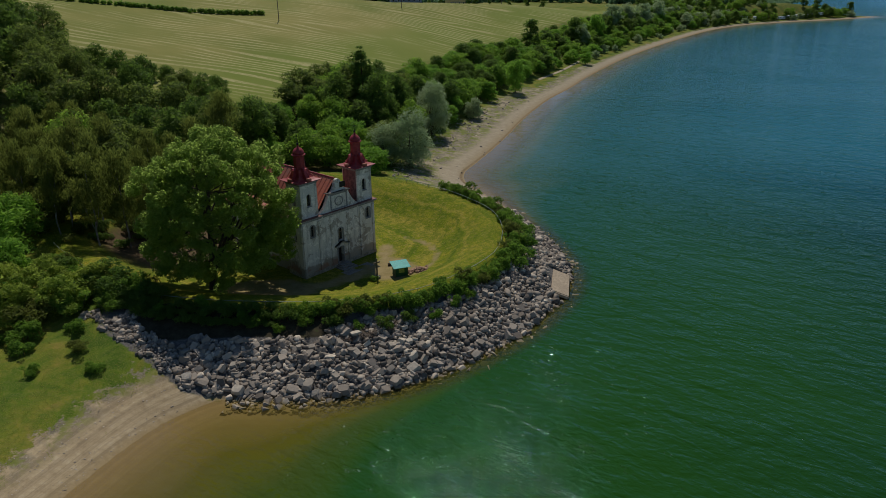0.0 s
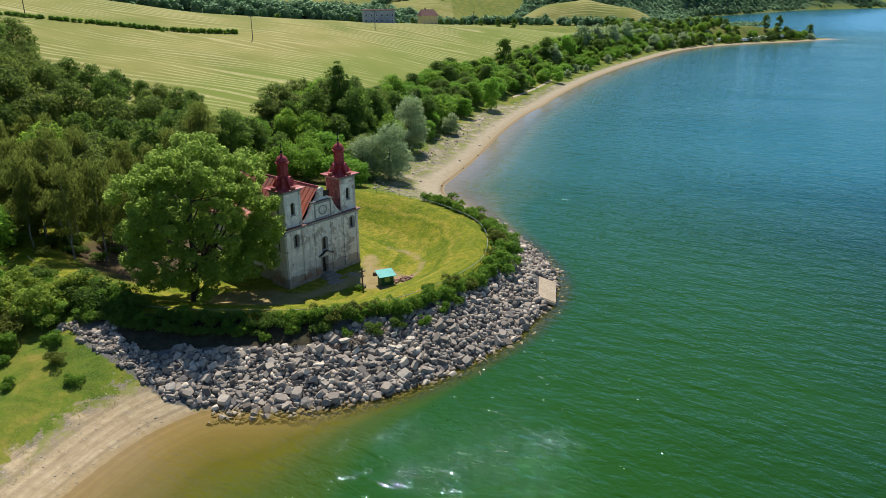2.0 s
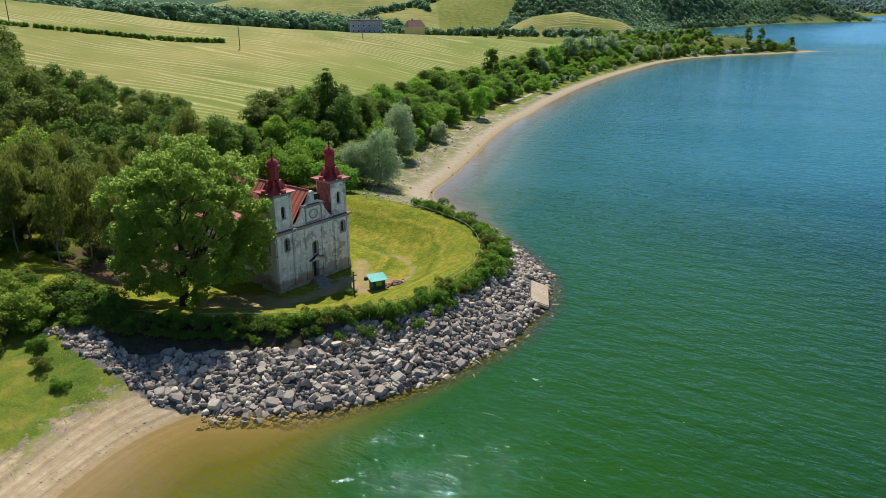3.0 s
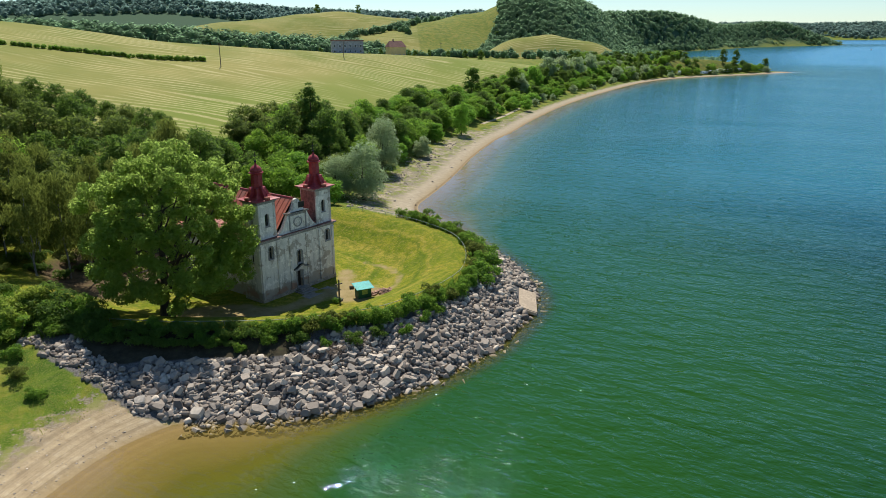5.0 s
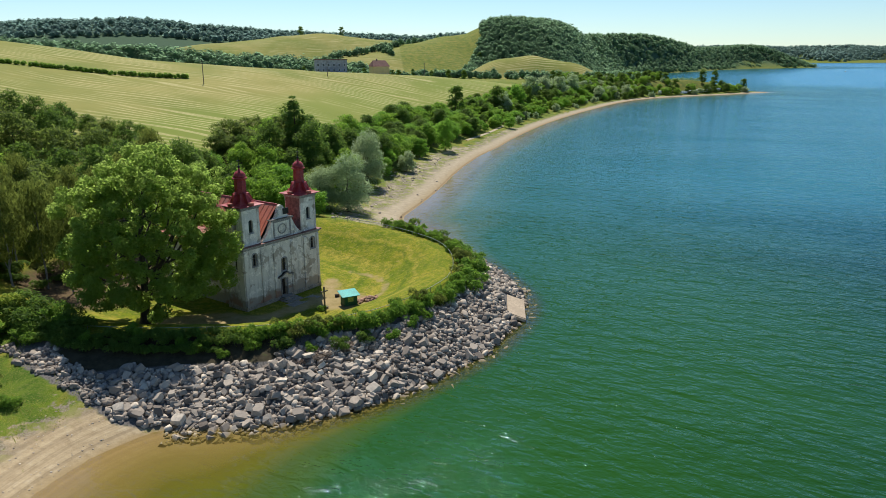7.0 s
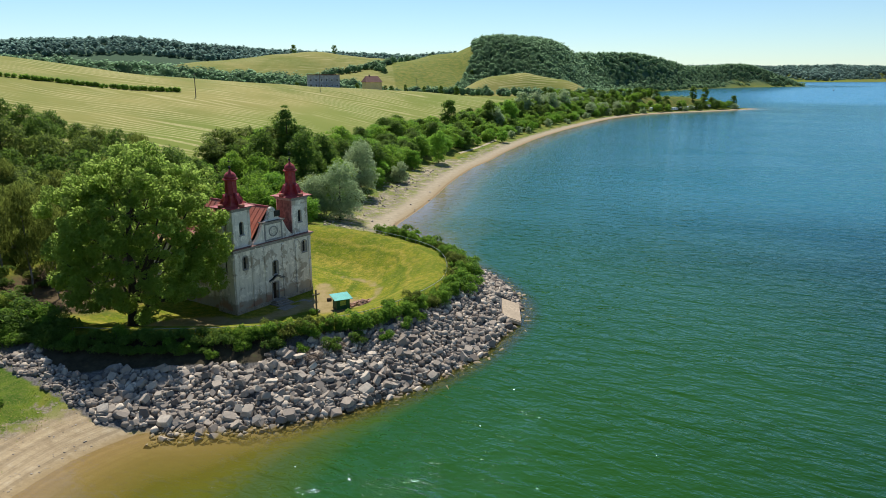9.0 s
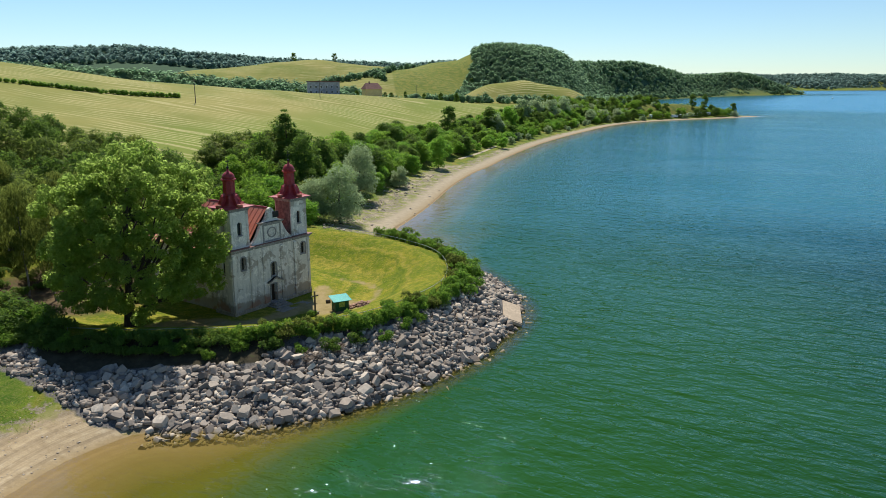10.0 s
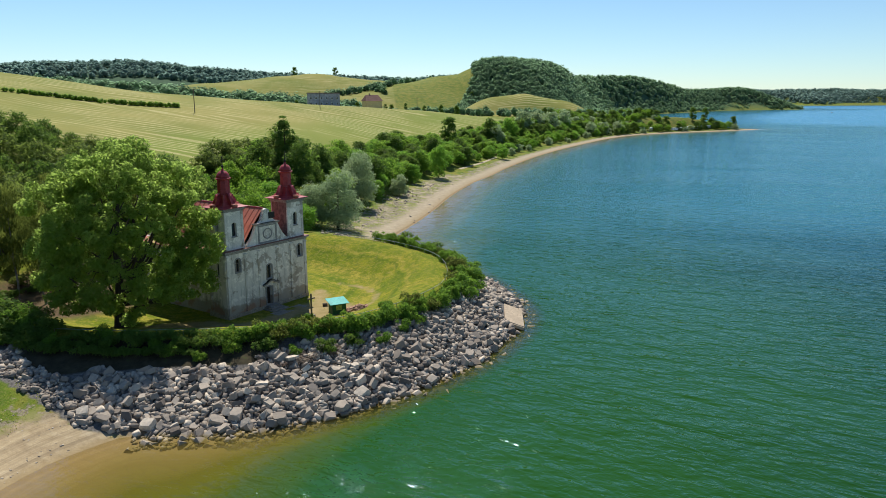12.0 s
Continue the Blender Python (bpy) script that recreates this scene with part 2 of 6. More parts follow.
def ground_material():
    """One ground sheet: lawn, hay field, beach, bank and forest floor by the zones of the plan."""
    n = Nodes("ground")
    p = n.place()
    n1, n2, n3 = n.noise(p, 0.09, 5, 0.6), n.noise(p, 0.9, 6, 0.7), n.noise(p, 6.0, 5, 0.7)
    # rough meadow
    c = n.ramp(n.noise(p, 0.2, 5, 0.65, 0.8), [(0.36, (0.042, 0.092, 0.006)), (0.48, (0.10, 0.148, 0.011)), (0.58, (0.19, 0.185, 0.024)), (0.68, (0.27, 0.19, 0.05))])
    c = n.mix(n.step(n2, 0.38, 0.62, 0, 0.5), c, (0.06, 0.105, 0.012))
    c = n.mix(n.step(n3, 0.45, 0.65, 0, 0.5), c, (0.21, 0.19, 0.06))
    # hay field with raked swaths
    warp = n.noise(p, 0.012, 2)
    wave = n.add("TexWave")
    wave.wave_type, wave.bands_direction = "BANDS", "Y"
    n.link(n.scaled(p, (0.012, 0.062, 0.01), (0, 0, radians(-16))), wave.inputs["Vector"])
    wave.inputs["Scale"].default_value, wave.inputs["Distortion"].default_value = 1.3, 19.0
    wave.inputs["Detail"].default_value, wave.inputs["Detail Scale"].default_value = 1.5, 0.6
    swath = n.math("MULTIPLY", n.step(wave.outputs["Fac"], 0.55, 0.9), n.math("MULTIPLY", n.step(n2, 0.3, 0.6, 0.3, 1.0), n.step(n.noise(p, 0.03, 4, 0.6), 0.38, 0.6, 0.0, 1.0)))
    hay = n.ramp(n.noise(p, 0.022, 4), [(0.35, (0.15, 0.172, 0.032)), (0.65, (0.265, 0.235, 0.07))])
    hay = n.mix(n.step(n.math("ADD", n.attr("upper"), n.math("MULTIPLY", warp, 0.5)), 0.95, 0.35, 0, 0.7), hay, (0.16, 0.205, 0.032))
    hay = n.mix(n.math("MULTIPLY", swath, 0.8), hay, (0.46, 0.40, 0.19))
    hay = n.mix(n.step(n3, 0.3, 0.75, 0, 0.3), hay, (0.15, 0.17, 0.05))
    c = n.mix(n.attr("field"), c, hay)
    # mown lawn
    swirl = n.add("CombineXYZ")
    n.link(n.math("ADD", n.attr("rim"), n.math("MULTIPLY", n1, 9.0)), swirl.inputs[0])
    n.link(n.math("MULTIPLY", n2, 0.5), swirl.inputs[1])
    arcs = n.noise(swirl.outputs[0], 0.6, 4, 0.65)
    lawn = n.ramp(n.noise(p, 0.22, 5, 0.65), [(0.3, (0.10, 0.145, 0.005)), (0.5, (0.19, 0.205, 0.008)), (0.68, (0.32, 0.255, 0.03))])
    lawn = n.mix(n.step(arcs, 0.47, 0.60, 0, 0.7), lawn, (0.36, 0.285, 0.045))
    lawn = n.mix(n.step(arcs, 0.47, 0.35, 0, 0.7), lawn, (0.07, 0.115, 0.006))
    lawn = n.mix(n.step(n2, 0.42, 0.6, 0, 0.6), lawn, (0.075, 0.118, 0.006))
    lawn = n.mix(n.step(n3, 0.42, 0.6, 0, 0.65), lawn, (0.055, 0.085, 0.005))
    lawn = n.mix(n.step(n.noise(p, 2.3, 5, 0.7), 0.52, 0.66, 0, 0.6), lawn, (0.29, 0.23, 0.06))
    c = n.mix(n.attr("lawn"), c, lawn)
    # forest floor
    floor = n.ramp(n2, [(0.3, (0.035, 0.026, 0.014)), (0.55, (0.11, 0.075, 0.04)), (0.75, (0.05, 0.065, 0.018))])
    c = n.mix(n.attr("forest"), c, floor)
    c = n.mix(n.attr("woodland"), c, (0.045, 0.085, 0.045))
    # trodden earth
    dirt = n.ramp(n2, [(0.3, (0.22, 0.165, 0.07)), (0.7, (0.35, 0.265, 0.14))])
    edge = n.math("ADD", n.attr("dirt"), n.math("MULTIPLY", n.math("SUBTRACT", n.noise(p, 0.5, 5), 0.5), 0.9))
    c = n.mix(n.step(edge, 0.32, 0.78, 0, 0.9), c, dirt)
    # beach sand and shingle
    sand = n.ramp(n2, [(0.3, (0.29, 0.215, 0.125)), (0.55, (0.42, 0.325, 0.195)), (0.75, (0.50, 0.41, 0.28))])
    sand = n.mix(n.step(n3, 0.5, 0.72, 0, 0.6), sand, (0.27, 0.22, 0.16))
    strand = n.add("CombineXYZ")
    n.link(n.attr("strand"), strand.inputs[0])
    n.link(n.math("MULTIPLY", n2, 0.25), strand.inputs[1])
    drift = n.noise(strand.outputs[0], 1.7, 4, 0.7)
    where = n.add("SeparateXYZ")
    n.link(p, where.inputs[0])
    near_beach = n.step(where.outputs[1], 120, 85)
    sand = n.mix(n.step(where.outputs[1], 85, 130, 0, 0.6), sand, n.mix(n2, (0.22, 0.19, 0.14), (0.37, 0.33, 0.255)))
    sand = n.mix(n.math("MULTIPLY", near_beach, n.step(drift, 0.42, 0.6, 0, 0.65)), sand, (0.22, 0.165, 0.10))
    sand = n.mix(n.step(drift, 0.35, 0.25, 0, 0.7), sand, (0.48, 0.42, 0.32))
    weeds = n.math("MULTIPLY", n.step(n.attr("strand"), 3.5, 7.0), n.step(n.noise(p, 0.35, 5, 0.7), 0.38, 0.52, 0, 0.95))
    rough_bank = n.mix(n.step(n3, 0.4, 0.6), (0.13, 0.11, 0.075), (0.26, 0.225, 0.165))
    sand = n.mix(weeds, sand, n.mix(n.step(n.noise(p, 0.5, 5, 0.7), 0.47, 0.56), rough_bank, n.mix(n2, (0.09, 0.13, 0.018), (0.21, 0.215, 0.05))))
    edge = n.math("ADD", n.attr("beach"), n.math("MULTIPLY", n.math("SUBTRACT", n.noise(p, 0.6, 6, 0.75), 0.5), 2.4))
    c = n.mix(n.step(edge, 0.4, 0.6), c, sand)
    # gravel under the rocks
    grit = n.ramp(n3, [(0.3, (0.05, 0.045, 0.04)), (0.7, (0.20, 0.185, 0.17))])
    c = n.mix(n.step(n.attr("bank"), 0.35, 0.65), c, grit)
    # earth and weeds below the hedge, deepened in tone for the linden's shade
    shaded_soil = n.ramp(n2, [(0.3, (0.022, 0.020, 0.012)), (0.6, (0.06, 0.05, 0.03)), (0.75, (0.05, 0.07, 0.02))])
    c = n.mix(n.step(n.math("ADD", n.attr("shaded_soil"), n.math("MULTIPLY", n.math("SUBTRACT", n2, 0.5), 0.6)), 0.35, 0.6), c, shaded_soil)
    # line of drift along the bay
    line = n.math("MULTIPLY", n.step(n.attr("strand"), 0.05, 0.3), n.step(n.attr("strand"), 1.0, 0.55))
    line = n.math("MULTIPLY", line, n.math("MULTIPLY", n.step(where.outputs[1], 128, 140), n.step(n2, 0.35, 0.6, 0.4, 0.9)))
    c = n.mix(line, c, (0.12, 0.07, 0.045))
    # wet margin and lake bed
    sep = n.add("SeparateXYZ")
    n.link(p, sep.inputs[0])
    wet = n.step(n.math("ADD", sep.outputs[2], n.math("MULTIPLY", n2, 0.12)), 0.02, 0.45, 1, 0)
    c = n.mix(n.math("MULTIPLY", wet, 0.7), c, (0.25, 0.18, 0.085))
    h = n.math("ADD", n.math("MULTIPLY", n3, 0.4), n2)
    return n.done(c, 0.95, n.bump(h, 0.5, 0.12), spec=0.1)


def water_material():
    """Turbid green lake: the bed shows through in the shallows, the sky mirrors on rippled water."""
    n = Nodes("lake_water")
    p = n.place()
    along = n.scaled(p, (1, 1, 1), (0, 0, radians(33)))      # wave crests run at a slant to the shore
    rip = n.noise(n.scaled(along, (0.21, 0.42, 1)), 1.0, 2, 0.5, 0.6)
    chop = n.noise(n.scaled(along, (0.62, 1.1, 1)), 1.0, 3, 0.55, 0.4)
    fine = n.noise(n.scaled(along, (1.3, 1.9, 1)), 1.0, 1, 0.4)
    swell = n.noise(n.scaled(along, (0.012, 0.03, 1)), 1.0, 3, 0.5)
    amp = n.math("MULTIPLY", n.step(swell, 0.35, 0.65, 0.65, 1.0), n.step(n.attr("depth"), 0.0, 1.3, 0.25, 1.0))
    h = n.math("ADD", n.math("MULTIPLY", rip, 0.42), n.math("ADD", n.math("MULTIPLY", chop, 0.19), n.math("MULTIPLY", fine, 0.075)))
    normal = n.bump(n.math("MULTIPLY", h, amp), 1.0, 1.0)
    depth = n.attr("depth")
    body = n.add("BsdfDiffuse")
    n.link(normal, body.inputs["Normal"])
    deep = n.ramp(n.step(depth, 0.0, 3.2), [(0.0, (0.27, 0.195, 0.06)), (0.16, (0.11, 0.10, 0.014)), (0.42, (0.05, 0.078, 0.006)), (0.8, (0.032, 0.074, 0.003)), (1.0, (0.015, 0.066, 0.003))])
    clear_bay = n.ramp(n.step(depth, 0.0, 3.2), [(0.0, (0.30, 0.235, 0.13)), (0.12, (0.165, 0.175, 0.10)), (0.42, (0.06, 0.135, 0.09)), (1.0, (0.018, 0.10, 0.072))])
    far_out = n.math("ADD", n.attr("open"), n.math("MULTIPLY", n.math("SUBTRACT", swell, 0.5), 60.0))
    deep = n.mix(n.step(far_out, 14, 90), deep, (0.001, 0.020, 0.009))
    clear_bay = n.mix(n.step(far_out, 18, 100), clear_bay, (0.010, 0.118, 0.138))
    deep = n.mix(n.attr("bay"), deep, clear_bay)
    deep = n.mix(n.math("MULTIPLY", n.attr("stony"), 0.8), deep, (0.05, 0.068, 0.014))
    # far out, mirrored sky is painted into the body colour as blue
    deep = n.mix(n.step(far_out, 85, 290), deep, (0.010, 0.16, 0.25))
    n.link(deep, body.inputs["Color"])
    clear = n.add("BsdfTransparent")
    n.link(n.mix(n.step(depth, 0.0, 0.7), (0.98, 0.95, 0.84), (0.76, 0.78, 0.48)), clear.inputs["Color"])
    under = n.add("MixShader")
    shown = n.math("MULTIPLY", n.math("MAXIMUM", n.step(depth, 0.0, 1.1, 0.05, 1.0), n.math("MULTIPLY", n.attr("bay"), 0.75)), n.math("SUBTRACT", 1.0, n.math("MULTIPLY", n.attr("stony"), 0.6)))
    n.link(shown, under.inputs[0])
    n.link(clear.outputs[0], under.inputs[1])
    n.link(body.outputs[0], under.inputs[2])
    gloss = n.add("BsdfGlossy")
    n.link(n.math("MAXIMUM", n.step(n.attr("open"), 30, 260, 0.03, 0.15), n.math("MULTIPLY", n.attr("bay"), 0.09)), gloss.inputs["Roughness"])
    gloss.inputs["Color"].default_value = (0.54, 0.76, 0.94, 1)
    n.link(normal, gloss.inputs["Normal"])
    fres = n.add("Fresnel")
    fres.inputs["IOR"].default_value = 1.333
    n.link(normal, fres.inputs["Normal"])
    top = n.add("MixShader")
    n.link(fres.outputs[0], top.inputs[0])
    n.link(under.outputs[0], top.inputs[1])
    n.link(gloss.outputs[0], top.inputs[2])
    n.link(top.outputs[0], n.out.inputs["Surface"])
    return n.mat


GROUND, WATER = ground_material(), water_material()

# ---- plan of the land ----
def smooth(x, lo, hi):
    t = np.clip((x - lo) / (hi - lo), 0, 1)
    return t * t * (3 - 2 * t)


def curve_through(points, per=6):
    """Catmull-Rom through plan points."""
    p = np.array(points, float)
    q = np.vstack([2 * p[0] - p[1], p, 2 * p[-1] - p[-2]])
    out = []
    for i in range(len(p) - 1):
        a, b, c, d = q[i:i + 4]
        for t in np.linspace(0, 1, per, endpoint=False):
            out.append(0.5 * (2 * b + (c - a) * t + (2 * a - 5 * b + 4 * c - d) * t * t + (3 * b - a - 3 * c + d) * t ** 3))
    return np.array(out + [p[-1]])


POINT_SHORE = [(-41, 20), (-36, 38), (-32, 49.5), (-30.3, 54), (-28.2, 57.9), (-25, 61.2), (-22, 62.3), (-17, 62.3), (-12, 62.4), (-7, 63.8), (-2, 66.5),
               (3, 70.5), (8.6, 76.2), (12.2, 81.5), (15, 86.5), (16.7, 92), (17, 98.5), (15.3, 107.7), (12.8, 116.4), (9.3, 126), (5.2, 135), (2.6, 142)]
BAY_SHORE = [(2.8, 149), (5.6, 157), (9.6, 168.5), (14.6, 184.5), (22, 210), (33, 241), (43.5, 264), (55.5, 293.5), (79, 345), (107, 398), (139.5, 453), (179, 515), (216, 558), (248, 581), (280, 598.5), (309, 610.5), (345, 632), (372, 648)]
BACK_SHORE = [(345, 668), (290, 690), (262, 740), (280, 850), (360, 1050), (480, 1300), (702, 1540), (860, 1730), (1019, 1880), (1160, 1960), (1291, 2011), (1330, 2060), (1300, 2180), (1200, 2500), (1350, 3000),
              (1500, 3400), (1900, 3550), (2300, 3380), (2800, 3600), (3400, 3400), (4200, 3500)]
SHORE = np.vstack([[(-4900, -1800), (-1500, -1200), (-500, -600), (-160, -250), (-75, -80), (-50, -10)],
                   curve_through(POINT_SHORE + BAY_SHORE, 4), BACK_SHORE, [(4900, 3300), (4900, 4900), (-4900, 4900)]])
CREST = np.vstack([curve_through([(-62, 100), (-56, 92.5), (-52, 88.5), (-45, 82), (-37, 76.8), (-30, 74.8), (-18.8, 73.9), (-11.2, 74.7), (-4.8, 77.1), (-0.7, 80.4), (3.8, 85.8),
                                  (6.5, 91.5), (7.5, 99), (6.9, 105.5), (4.6, 111), (-1.6, 119.4), (-8, 124.8), (-13.3, 128)], 5), [(-25, 131), (-42, 127), (-58, 114)]])
CREST_Z, YARD_Z = 4.8, 1.45


def polygon_distance(x, y, poly):
    """Signed distance to a closed polygon, positive inside."""
    best = np.full(x.shape, 1e18)
    inside = np.zeros(x.shape, bool)
    for (ax, ay), (bx, by) in zip(poly, np.roll(poly, -1, 0)):
        dx, dy = bx - ax, by - ay
        t = np.clip(((x - ax) * dx + (y - ay) * dy) / (dx * dx + dy * dy + 1e-12), 0, 1)
        best = np.minimum(best, (x - ax - t * dx) ** 2 + (y - ay - t * dy) ** 2)
        if ay != by:
            cross = (ay > y) != (by > y)
            inside ^= cross & (x < (bx - ax) * (y - ay) / (by - ay) + ax)
    return np.sqrt(best) * np.where(inside, 1, -1)


def ripple(x, y, size, seed=0.0):
    """Cheap smooth unevenness."""
    k = 2 * math.pi / size
    return (np.sin(k * (x + 0.37 * y) + seed) * np.cos(k * (0.83 * y - 0.41 * x) + 1.7 * seed) + 0.5 * np.sin(k * 2.1 * (0.6 * x - y) + 2.3 + seed)) / 1.5


# ridges of the far hills: plan place, height of the top, half width
RIDGES = [
    [(-330, 480, 40, 80), (-215, 556, 36, 75), (-150, 601, 31, 70), (-110, 620, 27, 65), (-68, 646, 25, 60), (-30, 665, 22, 50)],
    [(-1100, 1330, 70, 380), (-718, 1541, 86, 380), (-623, 1582, 97, 380), (-503, 1624, 102, 380), (-382, 1656, 91, 360), (-313, 1671, 85, 340), (-178, 1691, 79, 300), (20, 1700, 73, 260), (110, 1700, 68, 260), (190, 1690, 76, 260)],
    [(-190, 960, 50, 150), (-106, 994, 60, 140), (-68, 998, 63, 140), (7, 1000, 55, 140), (50, 1010, 46, 120)],
    [(-25, 800, 33, 90), (53, 868, 48, 100), (102, 914, 58, 110), (158, 967, 66, 130)],
    [(149, 908, 64, 90), (168, 915, 75, 110), (222, 975, 75, 130), (288, 1061, 67, 140), (333, 1153, 56, 140), (433, 1331, 65, 180), (570, 1548, 70, 200), (702, 1712, 60, 200), (826, 1821, 46, 180), (956, 1926, 48, 180),
     (1083, 2029, 56, 170), (1143, 1996, 45, 150), (1210, 2014, 30, 110), (1279, 2031, 8, 80)],
    [(125, 692, 31, 45), (150, 690, 34, 45), (182, 684, 28, 45)],
    [(1500, 3900, 62, 420), (2000, 3850, 74, 300), (2300, 3900, 66, 420), (2700, 3900, 74, 300), (2900, 4000, 70, 450), (3600, 3950, 68, 420), (4500, 4000, 70, 400)],
    [(-2500, 1500, 100, 700), (-1500, 2400, 70, 600), (-300, 2800, 70, 600), (500, 3000, 60, 600)],
    [(-1800, -400, 90, 600), (-3500, -300, 140, 800)],
]
FIELD_EDGE_X = [-900, -400, -160, -31, 51, 133, 250, 400]
FIELD_EDGE_Y = [60, 230, 330, 382, 462, 522, 590, 650]


def ridge_height(x, y):
    h = np.zeros(x.shape)
    for line in RIDGES:
        for (ax, ay, az, aw), (bx, by, bz, bw) in zip(line, line[1:]):
            dx, dy = bx - ax, by - ay
            t = np.clip(((x - ax) * dx + (y - ay) * dy) / (dx * dx + dy * dy), 0, 1)
            d = np.hypot(x - ax - t * dx, y - ay - t * dy)
            h = np.maximum(h, (az + t * (bz - az)) * np.exp(-(d / (aw + t * (bw - aw))) ** 2))
    return h


def land(x, y):
    """Height of the ground and the distances that the zones are drawn from."""
    x, y = np.asarray(x, float), np.asarray(y, float)
    sd = polygon_distance(x, y, SHORE)
    dc = polygon_distance(x, y, CREST)                    # inside the dike: positive
    beach = 0.10 * np.minimum(sd, 15) + 0.02 * ripple(x, y, 9)
    hill = (1 - 0.20 * smooth(-x, 5, 110)) * 0.265 * np.clip(sd - 15, 0, 190) + 0.05 * np.clip(sd - 205, 0, 600)
    hill = hill + 4.0 * smooth(sd, 14, 36) * smooth(y, 330, 460)
    c = y - np.interp(x, FIELD_EDGE_X, FIELD_EDGE_Y)      # behind the field's brow: positive
    over = np.log1p(np.exp(np.clip(c / 14, -30, 30))) * 14
    slope = beach + hill + 0.25 * ripple(x, y, 60) * smooth(sd, 20, 60)
    far = smooth(c, -20, 60)
    valley = np.minimum(slope, 11 + 0.02 * sd.clip(0, 400))
    slope = np.where(c > -60, np.maximum(slope - 0.33 * over, np.minimum(slope, valley)), slope)
    slope = np.maximum(slope, np.where(sd > 0, ridge_height(x, y) * smooth(sd, 0, 70) * far, 0))
    left = smooth(-x, 150, 500) * smooth(-y, -150, 50)
    slope = slope * (1 - 0.5 * left)
    # the dike round the church and its bank
    t = np.clip(sd, 0, None) / (np.clip(sd, 0, None) + np.clip(-dc, 0, None) + 1e-6)
    bank = CREST_Z * t ** 0.9 + 0.10 * ripple(x, y, 5.3, 2) * smooth(t, 0.05, 0.4)
    yard = YARD_Z + (CREST_Z - YARD_Z) * (1 - smooth(dc, 0.9, 11.5)) + 0.02 * ripple(x, y, 7, 1)
    dike = np.where(dc > 0, yard, bank)
    w = smooth(-dc, 13, 46)
    z = np.where(sd > 0, dike * (1 - w) + slope * w, -0.02)
    bed = -np.clip(-sd, 0, None)
    steep = 0.09 + 0.035 * smooth(y, 118, 135) + 1.25 * smooth(x + 0.35 * (y - 62), -25, 18) ** 1.4 * (1 - smooth(y - 0.3 * (x - 10), 88, 140))
    z = np.where(sd > 0, z, np.maximum(bed * steep, -5 - 0.002 * -bed))
    return z, sd, dc, t, c


def height(x, y):
    return float(land(np.array([x]), np.array([y]))[0][0])


def graded(lo, hi, parts):
    """Grid lines: fine where the camera passes near, wider further out."""
    out = [lo]
    while out[-1] < hi:
        v = out[-1]
        gap = next((g for a, b, g in parts if a <= v < b), None)
        if gap is None:
            near = min(abs(v - parts[0][0]), abs(v - parts[-1][1])) if not parts[0][0] <= v <= parts[-1][1] else 1
            gap = max(4, 0.11 * near)
        out.append(min(v + gap, hi))
    return np.array(out)


GX = graded(-4900, 4900, [(-110, -62, 2.0), (-62, 24, 0.8), (24, 80, 2.5), (80, 400, 5.0)])
GY = graded(-4900, 4900, [(20, 46, 1.5), (46, 132, 0.8), (132, 260, 1.6), (260, 700, 4.0), (700, 1100, 14.0)])


def sheet(name, material, keep, attributes, z):
    """A ground or water sheet over the graded grid, with named zone weights."""
    ny, nx = z.shape
    index = np.arange(nx * ny).reshape(ny, nx)
    quads = np.stack([index[:-1, :-1], index[:-1, 1:], index[1:, 1:], index[1:, :-1]], -1)[keep]
    used, quads = np.unique(quads.ravel(), return_inverse=True)
    quads = quads.reshape(-1, 4)
    xx, yy = np.meshgrid(GX, GY)
    co = np.stack([xx, yy, z], -1).reshape(-1, 3)[used]
    me = mesh_from(name, co, quads)
    for key, values in attributes.items():
        me.attributes.new(key, "FLOAT", "POINT").data.foreach_set("value", values.ravel()[used].astype(np.float32))
    me.materials.append(material)
    me.polygons.foreach_set("use_smooth", np.ones(len(me.polygons), bool))
    return new(name, me)


def mesh_from(name, co, faces):
    """A mesh from arrays: faces all of one corner count."""
    me = bpy.data.meshes.new(name)
    n, k = faces.shape
    me.vertices.add(len(co))
    me.vertices.foreach_set("co", np.asarray(co, np.float32).ravel())
    me.loops.add(n * k)
    me.loops.foreach_set("vertex_index", faces.astype(np.int32).ravel())
    me.polygons.add(n)
    me.polygons.foreach_set("loop_start", np.arange(0, n * k, k, dtype=np.int32))
    me.update(calc_edges=True)
    return me


WOODED_HILL = [(160, 930), (222, 985), (288, 1065), (333, 1160), (433, 1335), (570, 1550), (702, 1715), (826, 1825), (956, 1930), (1083, 2030), (1210, 2014), (1300, 2040)]
WOODED_RIDGE = [(-340, 480), (-215, 550), (-150, 592), (-68, 636), (-20, 662)]
FAR_RIDGE = [(-1100, 1300), (-718, 1500), (-503, 1580), (-313, 1630), (-178, 1650), (190, 1660)]


def line_weight(x, y, line, half, grow, soft=10.0):
    """One inside a broad band along a line of the plan, with a soft edge."""
    d = np.full(x.shape, 1e9)
    for (ax, ay), (bx, by) in zip(line, line[1:]):
        dx, dy = bx - ax, by - ay
        t = np.clip(((x - ax) * dx + (y - ay) * dy) / (dx * dx + dy * dy), 0, 1)
        d = np.minimum(d, np.hypot(x - ax - t * dx, y - ay - t * dy) - grow * np.clip(y - 900, 0, None))
    return 1 - smooth(d, half - soft, half + soft * 0.5)


